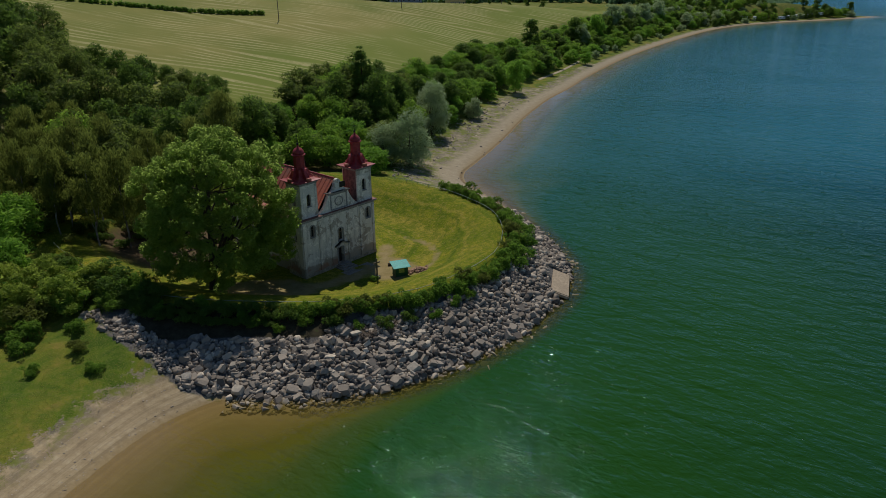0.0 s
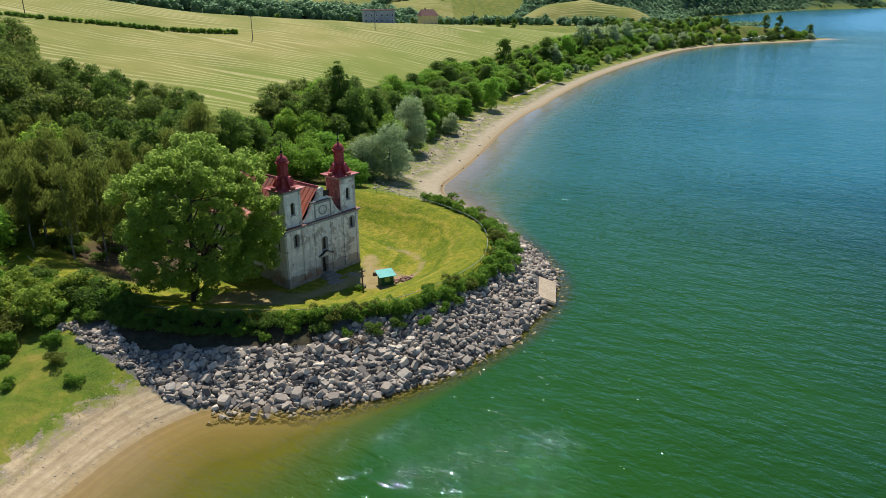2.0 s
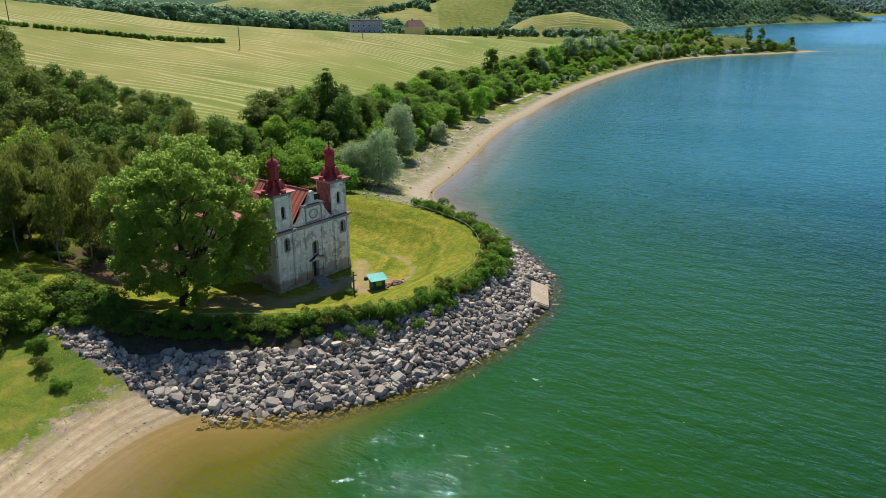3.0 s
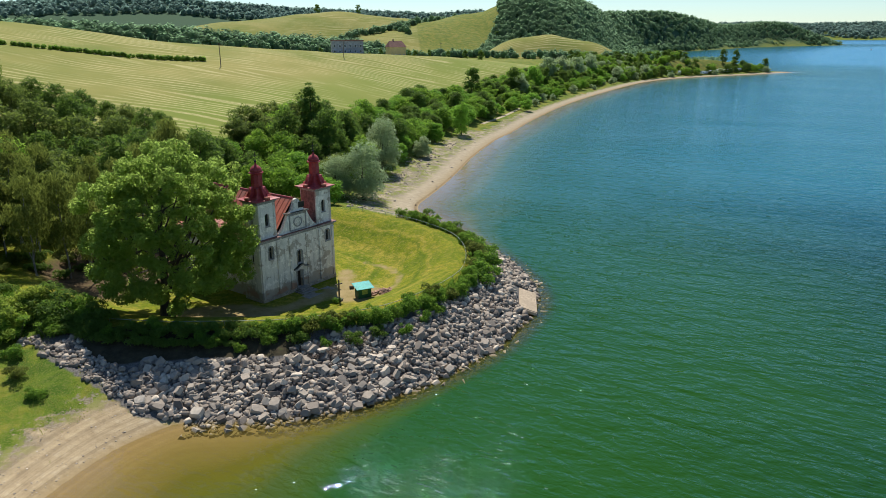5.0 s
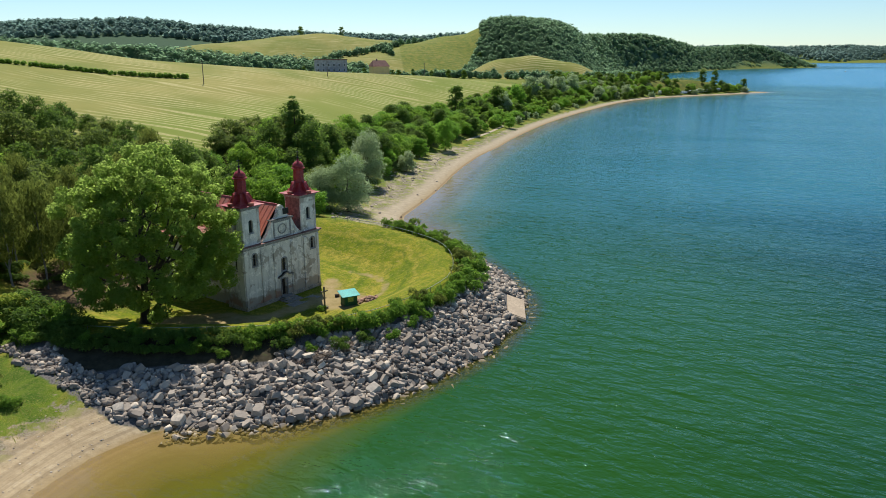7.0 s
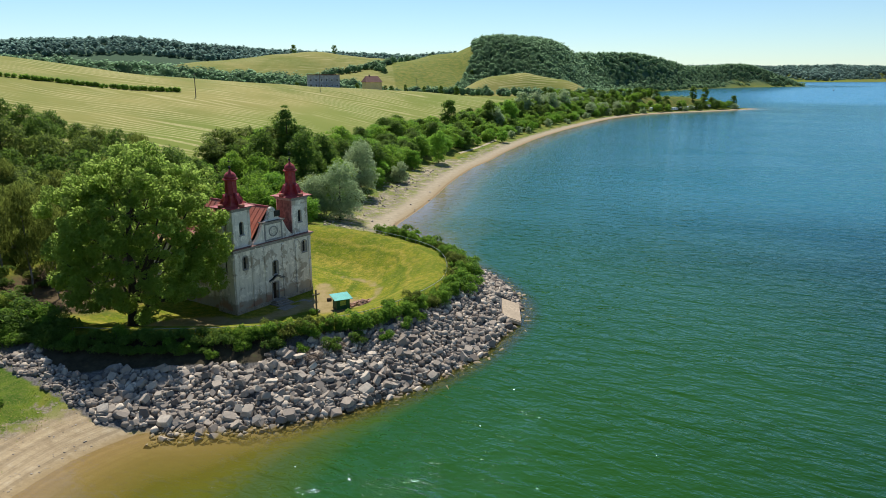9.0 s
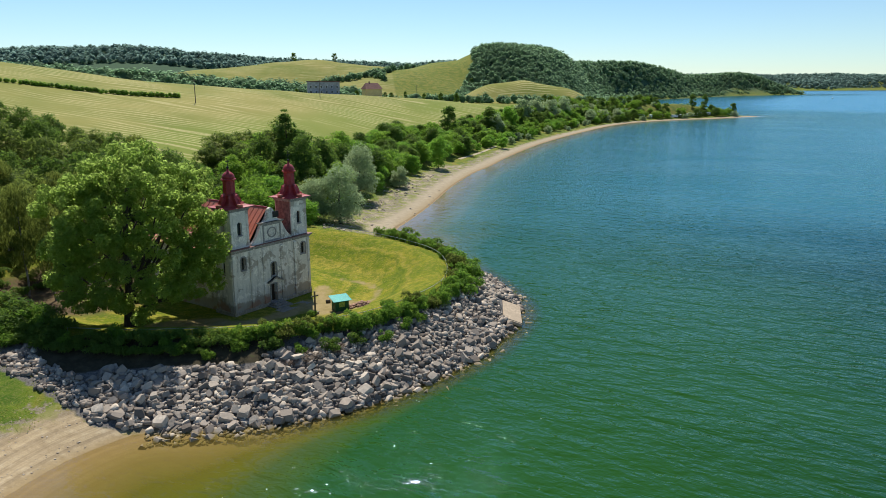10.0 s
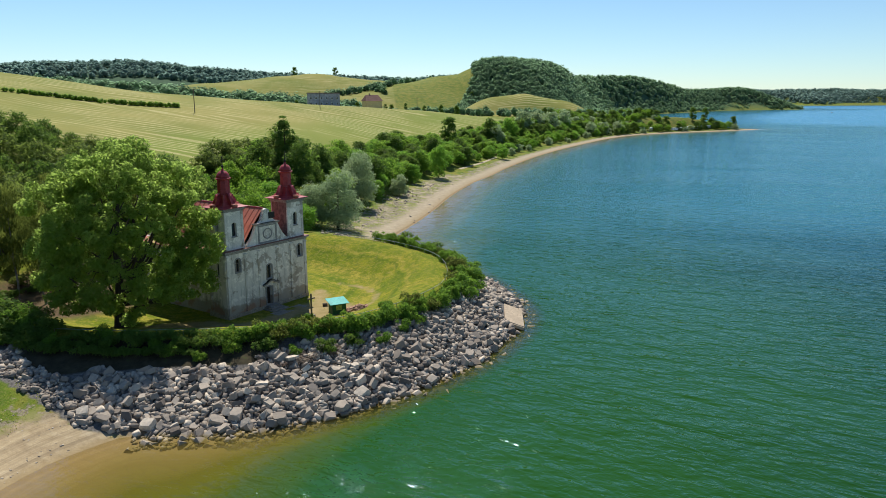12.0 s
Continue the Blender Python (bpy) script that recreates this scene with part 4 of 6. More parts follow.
# windows and door of the front
for h in (FACE_HOLES[0], FACE_HOLES[1], FACE_HOLES[3]):
    church_window(h[0], h[1], h[2], h[3], 0.3)
    surround(*h)
church_window(1.35, 1.95, 5.3, 7.0, 0.3, "y", 0.0)
surround(6.02, 6.98, 0.62, 2.85, 0.02, -0.09, "door_surround")
door = part("door", boxed(6.04, 6.96, 0.42, 0.5, 0.5, 2.83), DOOR_WOOD, church, "dark wooden double door standing in shade")
for a in (6.1, 6.53):
    for z in (0.62, 1.7):
        part("panel", boxed(a, a + 0.37, 0.39, 0.417, z, z + 0.95, bevel=0.01), DOOR_WOOD, door)
part("handle", rod(bmesh.new(), (6.44, 0.36, 1.6), (6.44, 0.36, 1.75), 0.02), IRON, door)
bm = bmesh.new()
bow = [(5.45, 3.25), (5.75, 3.3), (6.05, 3.42), (6.3, 3.62), (6.55, 3.72), (6.95, 3.72), (7.2, 3.62), (7.45, 3.42), (7.75, 3.3), (8.05, 3.25)]
prism(bm, bow + [(x, z - 0.2) for x, z in bow[::-1]], -0.32, -0.003)
can = part("door_canopy", bm, MOULDING, church, "bowed stone hood over the door")
bm = bmesh.new()
prism(bm, [(x, z + 0.045) for x, z in bow] + [(x, z + 0.004) for x, z in bow[::-1]], -0.36, -0.003)
part("flashing", bm, IRON, can)
part("tympanum", prism(bmesh.new(), [(5.9, 2.95), (7.1, 2.95), (7.1, 3.2), (6.75, 3.45), (6.25, 3.45), (5.9, 3.2)], -0.05, -0.003), PLASTER, church)

# nave roof in standing-seam sheets
def roof_side(sign):
    """One slope, steep above and flared towards the eaves."""
    def at(x):
        return 6.65 - sign * x
    line = [(at(6.85), 7.95), (at(3.35), 8.85), (at(1.7), 10.95), (at(0), 12.8)]
    slab = part("nave_roof", prism(bmesh.new(), line + [(x, z + 0.12) for x, z in line[::-1]], 0.56, 17.9), ROOF_RED, church, "faded red sheet roof with standing seams")
    for k in range(20):
        y = 1.0 + k * 0.88
        bm = bmesh.new()
        for (x0, z0), (x1, z1) in zip(line, line[1:]):
            rod(bm, (x0, y, z0 + 0.13), (x1, y, z1 + 0.13), 0.045, 0.045, 4)
        part("seam", bm, ROOF_RED, slab)


roof_side(1)
roof_side(-1)
part("ridge_cap", rod(bmesh.new(), (6.65, 0.6, 12.9), (6.65, 17.9, 12.9), 0.12, 0.12, 6), RED_METAL, church)
part("nave_gable", prism(bmesh.new(), [(0.8, 8.1), (12.5, 8.1), (6.65, 12.6)], 16.9, 17.4), PLASTER, church)

steps = thing("entrance_steps", 0, 0, 0, label="worn grey stone steps before the church door", category="steps")
steps.matrix_world = CHURCH
for k, (w, d) in enumerate(((2.6, 1.9), (2.1, 1.4), (1.7, 0.95))):
    part("step", boxed(6.5 - w / 2, 6.5 + w / 2, -d - 0.12, -0.13, 0.02 + k * 0.165 - (0.3 if k == 0 else 0), 0.02 + (k + 1) * 0.165 - 0.002, bevel=0.02), STONE_STEP, steps)
part("paving_slab", boxed(4.6, 9.6, -3.6, -2.04, -0.2, 0.06, bevel=0.02), STONE_STEP, steps)

# ---- riprap ----
def rock_mesh(seed, flat=0.75):
    """A broken limestone block: a skewed box with its corners knocked off."""
    rng = random.Random(seed)
    bm = bmesh.new()
    skew = [rng.uniform(-0.22, 0.22) for _ in range(3)]
    for sx in (-1, 1):
        for sy in (-1, 1):
            for sz in (-1, 1):
                size = rng.uniform(0.82, 1.08)
                for axis in range(3):
                    v = Vector((sx, sy * 0.85, sz * flat)) * size
                    v[axis] *= 1 - rng.uniform(0.12, 0.75)
                    bm.verts.new(Vector((v.x + skew[0] * v.z, v.y + skew[1] * v.x, v.z + skew[2] * v.y)) * 0.52)
    res = bmesh.ops.convex_hull(bm, input=bm.verts)
    bmesh.ops.delete(bm, geom=[g for g in res["geom_interior"] if isinstance(g, bmesh.types.BMVert)], context="VERTS")
    bmesh.ops.recalc_face_normals(bm, faces=bm.faces)
    bmesh.ops.triangulate(bm, faces=bm.faces)
    return bm


ROCKS = []
for k in range(14):
    bm = rock_mesh(100 + k, (0.62, 0.75, 0.85)[k % 3])
    me = bpy.data.meshes.new("rock")
    bm.to_mesh(me)
    bm.free()
    me.materials.append(ROCK)
    ROCKS.append(me)
ROCK_V = [np.array([v.co[:] for v in me.vertices]) for me in ROCKS]
ROCK_F = [np.array([p.vertices[:] for p in me.polygons]) for me in ROCKS]


def turn_matrix(rng):
    return np.array(Euler((rng.uniform(-0.6, 0.6), rng.uniform(-0.6, 0.6), rng.uniform(0, 6.28))).to_matrix())


class Heap:
    """Gathers many small pieces into one mesh."""
    def __init__(self):
        self.v, self.f, self.n = [], [], 0

    def put(self, v, f):
        self.v.append(v)
        self.f.append(f + self.n)
        self.n += len(v)

    def mesh(self, name, material):
        me = mesh_from(name, np.vstack(self.v), np.vstack(self.f))
        me.materials.append(material)
        return me


def scatter(n, x0, x1, y0, y1, rng):
    return np.array([(rng.uniform(x0, x1), rng.uniform(y0, y1)) for _ in range(n)])


rng = random.Random(5)
revetment = thing("rock_revetment", 0, 70, 0, label="bank of broken pale grey limestone blocks above the water", category="rocks")
pts = scatter(56000, -46, 20, 58, 124, rng)
z_, sd_, dc_, t_, _ = land(pts[:, 0], pts[:, 1])
zone = (pts[:, 0] + 0.35 * (pts[:, 1] - 70) > -41 + 3 * np.sin(pts[:, 1] * 1.7)) & (pts[:, 1] - 0.3 * (pts[:, 0] - 10) < 121)
left_gap = (pts[:, 0] < -23) & (pts[:, 1] < 62.3 + 0.7 * np.clip(-27.5 - pts[:, 0], 0, None) + 0.5 * np.sin(pts[:, 0] * 2.1))
on_slab = (np.abs(pts[:, 0] - 14.9) < 1.7) & (np.abs(pts[:, 1] - 89) < 4)
ok = zone & ~on_slab & (sd_ > -2.6) & (dc_ < -1.6) & ~left_gap & (t_ < 0.80 - 0.21 * smooth(-pts[:, 0], 10, 16) * (1 - smooth(-pts[:, 0], 32, 36)) + 0.04 * np.sin(pts[:, 0] * 1.3))
cells, singles, heap = {}, 0, Heap()
order = np.where(ok)[0]
chosen = []
for i in order:
    x, y = pts[i]
    size = rng.choice((0.34, 0.42, 0.5, 0.58, 0.66, 0.85)) * rng.uniform(0.85, 1.15) * (0.72 if x < -29 and sd_[i] > 5 else 1.0)
    if sd_[i] < 1.2 and sd_[i] > -0.5:
        size *= 1.1
    near = [(int(x // 1.0) + a, int(y // 1.0) + b) for a in (-1, 0, 1) for b in (-1, 0, 1)]
    if any((x - u) ** 2 + (y - v) ** 2 < (0.275 * (size + s)) ** 2 for c in near for u, v, s in cells.get(c, ())):
        continue
    cells.setdefault((int(x // 1.0), int(y // 1.0)), []).append((x, y, size))
    chosen.append((i, size))
chosen.sort(key=lambda c: -c[1] + 0.02 * abs(pts[c[0]][1] - 66))
for i, size in chosen:
    x, y = pts[i]
    k = rng.randrange(len(ROCKS))
    m = turn_matrix(rng) * size * np.array([rng.uniform(0.95, 1.2), rng.uniform(0.85, 1.1), rng.uniform(0.8, 1.1)])
    z = max(z_[i], -0.16 + 0.13 * min(sd_[i], 0)) + size * rng.uniform(0.0, 0.36) - 0.3 * size * (sd_[i] < -0.4)
    if singles < 300:
        ob = new("rock", ROCKS[k])
        ob.parent = revetment
        mm = Matrix(m.tolist()).to_4x4()
        mm.translation = (x, y - 70, z)
        ob.matrix_basis = mm
        singles += 1
    else:
        heap.put(ROCK_V[k] @ m.T + (x, y - 70, z), ROCK_F[k])
# small spalls between the blocks and drowned stones along the water's edge
for i in order[::3]:
    x, y = pts[i] + (rng.uniform(-.3, .3), rng.uniform(-.3, .3))
    k, size = rng.randrange(len(ROCKS)), rng.uniform(0.12, 0.34)
    heap.put(ROCK_V[k] @ (turn_matrix(rng) * size).T + (x, y - 70, max(z_[i], -0.3) + size * 0.35 * (sd_[i] > 0)), ROCK_F[k])
fill = part("rock_fill", heap.mesh("rock_fill", ROCK), ROCK, revetment)
tagged(fill, kind="stuff")

# pebbles and drift on the beaches
heap = Heap()
pts = scatter(42000, -50, 30, 40, 215, rng)
z_, sd_, dc_, t_, _ = land(pts[:, 0], pts[:, 1])
for (x, y), z, sd, dc in zip(pts, z_, sd_, dc_):
    beach = 0.05 < sd < (7 if y < 75 else 14) and dc < -3 and (y > 128 or x < -27)
    if beach and (y < 75 and math.sin(sd * 1.9 + 0.3 * math.sin(x)) > -0.2 or rng.random() < 0.15):
        k, size = rng.randrange(len(ROCKS)), rng.choice((0.05, 0.06, 0.08, 0.12)) * rng.uniform(0.7, 1.2)
        heap.put(ROCK_V[k] @ (turn_matrix(rng) * size).T * (1.2, 1, 0.35) + (x, y, z + size * 0.05), ROCK_F[k])
pts = scatter(3600, -12, 40, 132, 235, rng)
for (x, y), z, sd, dc in zip(pts, *land(pts[:, 0], pts[:, 1])[:3]):
    if dc < -4 and (8.5 < sd < 15.5 and math.sin(x * 0.4 + y * 0.23) > -0.5 or sd > 0.3 and rng.random() < 0.06):
        k, size = rng.randrange(len(ROCKS)), rng.choice((0.15, 0.2, 0.3, 0.45)) * rng.uniform(0.7, 1.2)
        heap.put(ROCK_V[k] @ (turn_matrix(rng) * size * (1.2, 1, 0.7)).T + (x, y, z + size * 0.15), ROCK_F[k])
pebbles = new("beach_pebbles", heap.mesh("beach_pebbles", PEBBLE))
tagged(pebbles, "pale pebbles and stones scattered over the sandy beach", "pebbles", kind="stuff")

slab = thing("concrete_slab", 15.0, 88.0, 0.35, 0, "tilted pale concrete slab lying at the water's edge", "concrete slab")
bm = boxed(-1.25, 1.25, -3.3, 3.3, -0.28, 0.28, bevel=0.05)
part("slab", bm, CONCRETE, slab)
part("broken_rim", boxed(-1.27, 1.27, -3.5, -3.303, -0.2, 0.2, bevel=0.04), CONCRETE, slab)
slab.matrix_world = pose(14.9, 89.0, 0.62, 2, 19, -9)

# ---- rail along the dike ----
rail_path = CREST[4:84]
rail = thing("pipe_fence", -5, 80, CREST_Z, label="low pale metal pipe fence along the grassy dike", category="fence")
seg = np.hypot(*np.diff(rail_path, axis=0).T)
dist = np.r_[0, np.cumsum(seg)]
inward = []
for s in np.arange(0.5, dist[-1] - 0.5, 2.6):
    x, y = np.interp(s, dist, rail_path[:, 0]), np.interp(s, dist, rail_path[:, 1])
    inward.append((x, y, height(x, y)))
for (x0, y0, z0), (x1, y1, z1) in zip(inward, inward[1:]):
    part("rail", rod(bmesh.new(), (x0 + 5, y0 - 80, z0 - CREST_Z + 0.48), (x1 + 5, y1 - 80, z1 - CREST_Z + 0.48), 0.035, 0.035, 6), GALV, rail)
for x0, y0, z0 in inward:
    part("post", rod(bmesh.new(), (x0 + 5, y0 - 80, z0 - CREST_Z - 0.3), (x0 + 5, y0 - 80, z0 - CREST_Z + 0.5), 0.035, 0.035, 6), GALV, rail)

# ---- shed, wayside cross, rubble ----
shed = thing("kiosk", -7.2, 90.4, height(-7.2, 90.4) - 0.02, 22, "small green wooden kiosk with a turquoise sheet roof", "kiosk")
shed.matrix_world = shed.matrix_world @ Matrix.Scale(0.82, 4)
part("floor", boxed(-1.15, 1.15, -0.95, 0.95, 0.0, 0.1), WOOD_GREY, shed)
for a0, a1, b0, b1, n in ((-1.1, 1.1, -0.9, -0.84, 11), (-1.1, 1.1, 0.84, 0.9, 11)):
    for k in range(n):
        w = (a1 - a0) / n
        part("board", boxed(a0 + k * w + 0.006, a0 + (k + 1) * w - 0.006, b0, b1, 0.1, 1.75), SHED_GREEN, shed)
for a0 in (-1.1, 1.04):
    for k in range(8):
        part("board", boxed(a0, a0 + 0.06, -0.83 + k * 0.208, -0.83 + (k + 1) * 0.208 - 0.01, 0.1, 1.75), SHED_GREEN, shed)
part("notice_board", boxed(-0.5, 0.45, -0.945, -0.905, 0.75, 1.5), SHED_PALE, shed, "yellowed faded board")
part("hatch", boxed(0.5, 0.95, -0.94, -0.905, 0.25, 1.5), SHED_GREEN, shed)
bm = bmesh.new()
lo = [bm.verts.new(p) for p in ((-1.5, -1.3, 1.72), (1.5, -1.3, 1.72), (1.5, 1.3, 2.12), (-1.5, 1.3, 2.12))]
hi = [bm.verts.new(v.co + Vector((0, 0, 0.06))) for v in lo]
bm.faces.new(lo)
bm.faces.new(hi[::-1])
for i in range(4):
    bm.faces.new((lo[i], hi[i], hi[(i + 1) % 4], lo[(i + 1) % 4]))
roof = part("roof", bm, TURQUOISE, shed, "turquoise corrugated sheet")
for k in range(10):
    x = -1.42 + k * 0.315
    part("corrugation", rod(bmesh.new(), (x, -1.3, 1.782), (x, 1.3, 2.182), 0.016, 0.016, 5), TURQUOISE, roof)

cross = thing("wayside_cross", -10.3, 89.2, height(-10.3, 89.2) - 0.05, 40, "weathered wooden wayside cross on a stone foot", "cross")
part("foot", boxed(-0.35, 0.35, -0.35, 0.35, -0.1, 0.35, bevel=0.04), STONE_STEP, cross)
part("post", boxed(-0.09, 0.09, -0.08, 0.08, 0.35, 3.0, bevel=0.01), WOOD_GREY, cross)
part("beam", boxed(-0.55, 0.55, -0.06, 0.06, 2.3, 2.46, bevel=0.01), WOOD_GREY, cross)

rubble = thing("rubble_heap", -4.4, 91.2, height(-4.4, 91.2) - 0.1, 0, "low heap of broken brick and earth beside the kiosk", "rubble")
heap = Heap()
for _ in range(220):
    a, r = rng.uniform(0, 6.28), abs(rng.gauss(0, 0.55))
    k, size = rng.randrange(len(ROCKS)), rng.uniform(0.15, 0.4)
    heap.put(ROCK_V[k] @ (turn_matrix(rng) * size).T + (1.6 * r * math.cos(a), r * math.sin(a), 0.1 + max(0, 0.45 - 0.5 * r)), ROCK_F[k])
tagged(part("debris", heap.mesh("debris", BRICK_DEBRIS), BRICK_DEBRIS, rubble), kind="stuff")
stump = thing("fire_pit", -8.9, 93.6, height(-8.9, 93.6), 0, "dark charred log end lying on worn earth", "log")
part("log", rod(bmesh.new(), (-0.3, 0, 0.2), (0.3, 0.1, 0.22), 0.22, 0.2, 9), BARK, stump)

# ---- power poles, houses, far things ----
def power_pole(x, y, tall, label="wooden power pole standing in the hay field"):
    p = thing("power_pole", x, y, height(x, y) - 0.3, 15, label, "power pole", "poles across the field")
    part("pole", rod(bmesh.new(), (0, 0, 0), (0, 0, tall), 0.17, 0.12, 8), WOOD_GREY, p)
    part("crossarm", boxed(-0.9, 0.9, -0.06, 0.06, tall - 0.5, tall - 0.36), WOOD_GREY, p)
    for k in (-0.8, 0, 0.8):
        part("insulator", rod(bmesh.new(), (k, 0, tall - 0.36 if k else tall), (k, 0, tall - 0.1 if k else tall + 0.25), 0.06, 0.04, 6), STONE_STEP, p)


for x, y, tall in ((-66.5, 284, 9.0), (-24.5, 363, 8.5), (-137, 258, 9.0), (30, 452, 8.5)):
    power_pole(x, y, tall)


def house(x, y, z, turn, w, d, wall_h, roof_h, wall_mat, roof_mat, label, storeys=1, flat=False, cols=4):
    h = thing("house", x, y, z, turn, label, "house")
    wall = part("wall", boxed(-w / 2, w / 2, -d / 2, d / 2, -1.5, wall_h), wall_mat, h)
    if flat:
        part("roof", boxed(-w / 2 - 0.3, w / 2 + 0.3, -d / 2 - 0.3, d / 2 + 0.3, wall_h + 0.003, wall_h + 0.4), roof_mat, h)
    else:
        bm = bmesh.new()
        e = 0.5
        v = [bm.verts.new(p) for p in ((-w / 2 - e, -d / 2 - e, wall_h), (w / 2 + e, -d / 2 - e, wall_h), (w / 2 + e, d / 2 + e, wall_h), (-w / 2 - e, d / 2 + e, wall_h),
                                       (-w / 2 + d * 0.12, 0, wall_h + roof_h), (w / 2 - d * 0.12, 0, wall_h + roof_h))]
        for f in ((0, 1, 5, 4), (2, 3, 4, 5), (1, 2, 5), (3, 0, 4), (3, 2, 1, 0)):
            bm.faces.new([v[i] for i in f])
        roof_ob = part("roof", bm, roof_mat, h)
        part("chimney", boxed(-w / 6, -w / 6 + 0.7, 0.3, 1.0, wall_h + roof_h * 0.4, wall_h + roof_h + 0.9), BRICK_DEBRIS, roof_ob)
    for s in range(storeys):
        for k in range(cols):
            a = -w / 2 + (k + 0.5) * w / cols
            z0 = 1.0 + s * 2.8
            win = part("window", boxed(a - 0.55, a + 0.55, -d / 2 - 0.06, -d / 2 - 0.002, z0, z0 + 1.3), WHITE_PAINT, h)
            part("pane", boxed(a - 0.45, a + 0.45, -d / 2 - 0.075, -d / 2 - 0.062, z0 + 0.1, z0 + 1.2), GLASS_DARK, win)
    for s in range(storeys):
        for k in (-1, 1):
            win = part("window", boxed(w / 2 + 0.002, w / 2 + 0.06, k * d / 4 - 0.5, k * d / 4 + 0.5, 1.0 + s * 2.8, 2.3 + s * 2.8), WHITE_PAINT, h)
            part("pane", boxed(w / 2 + 0.062, w / 2 + 0.075, k * d / 4 - 0.4, k * d / 4 + 0.4, 1.1 + s * 2.8, 2.2 + s * 2.8), GLASS_DARK, win)
    return h



# ---- trees and shrubs ----
def leaf_cloud(centres, radii, count, size, seed, squash=0.85, droop=0.0, corners=3, full=False, broad=(0.4, 0.75)):
    """Leaf clumps round many small puffs: three- or four-cornered leaves, each its own island."""
    r = np.random.RandomState(seed)
    weight = radii ** 2
    pick = r.choice(len(centres), count, p=weight / weight.sum())
    d = r.normal(size=(count, 3))
    d /= np.linalg.norm(d, axis=1)[:, None]
    if not full:
        d[:, 2] = np.where(d[:, 2] < -0.35, -d[:, 2] * 0.6, d[:, 2])
    out = r.uniform(0.55, 1.08, count) ** 0.7
    pos = centres[pick] + d * (radii[pick] * out)[:, None] * (1, 1, squash)
    # leaf planes face mostly outward and up
    nrm = d * 0.7 + r.normal(size=(count, 3)) * 0.55 + (0, 0, 0.45)
    nrm /= np.linalg.norm(nrm, axis=1)[:, None]
    t = np.cross(nrm, r.normal(size=(count, 3)))
    t /= np.linalg.norm(t, axis=1)[:, None]
    t = t * (1 - droop) + np.array([0, 0, -1.0]) * droop
    t /= np.linalg.norm(t, axis=1)[:, None]
    b = np.cross(nrm, t)
    s = size * r.uniform(0.55, 1.35, count)[:, None]
    k = r.uniform(*broad, count)[:, None]
    bend = nrm * s * r.uniform(-0.25, 0.1, count)[:, None]
    v = np.stack([pos - t * s, pos + b * s * k + bend, pos + t * s * r.uniform(0.8, 1.2, count)[:, None], pos - b * s * k + bend], 1).reshape(-1, 3)
    if corners == 3:
        v = v.reshape(-1, 4, 3)[:, :3].reshape(-1, 3)
    return v, np.arange(count * corners).reshape(-1, corners)


def limbs(bm, rng, base, top, r0, targets, sides=6):
    """A leaning trunk in several lengths with tapered limbs out to the puffs."""
    n = 5
    spine = []
    for k in range(n + 1):
        u = k / n
        p = Vector(base).lerp(Vector(top), u) + Vector((rng.uniform(-1, 1), rng.uniform(-1, 1), 0)) * 0.05 * (Vector(top) - Vector(base)).length * u * (1 - u) * 2
        spine.append((p, r0 * (1 - 0.8 * u)))
    for (a, ra), (b, rb) in zip(spine, spine[1:]):
        rod(bm, a, b, ra, rb, sides)
    rod(bm, spine[0][0] - Vector((0, 0, 0.4)), spine[0][0] + Vector((0, 0, 0.5)), r0 * 1.5, r0 * 0.98, sides)
    for c in targets:
        k = rng.randrange(1, n)
        a, ra = spine[k]
        mid = a.lerp(Vector(c), 0.55) + Vector((0, 0, -0.06 * (Vector(c) - a).length))
        rod(bm, a, mid, ra * 0.45, ra * 0.25, 3)
        rod(bm, mid, Vector(c), ra * 0.25, ra * 0.06, 3)
    return bm


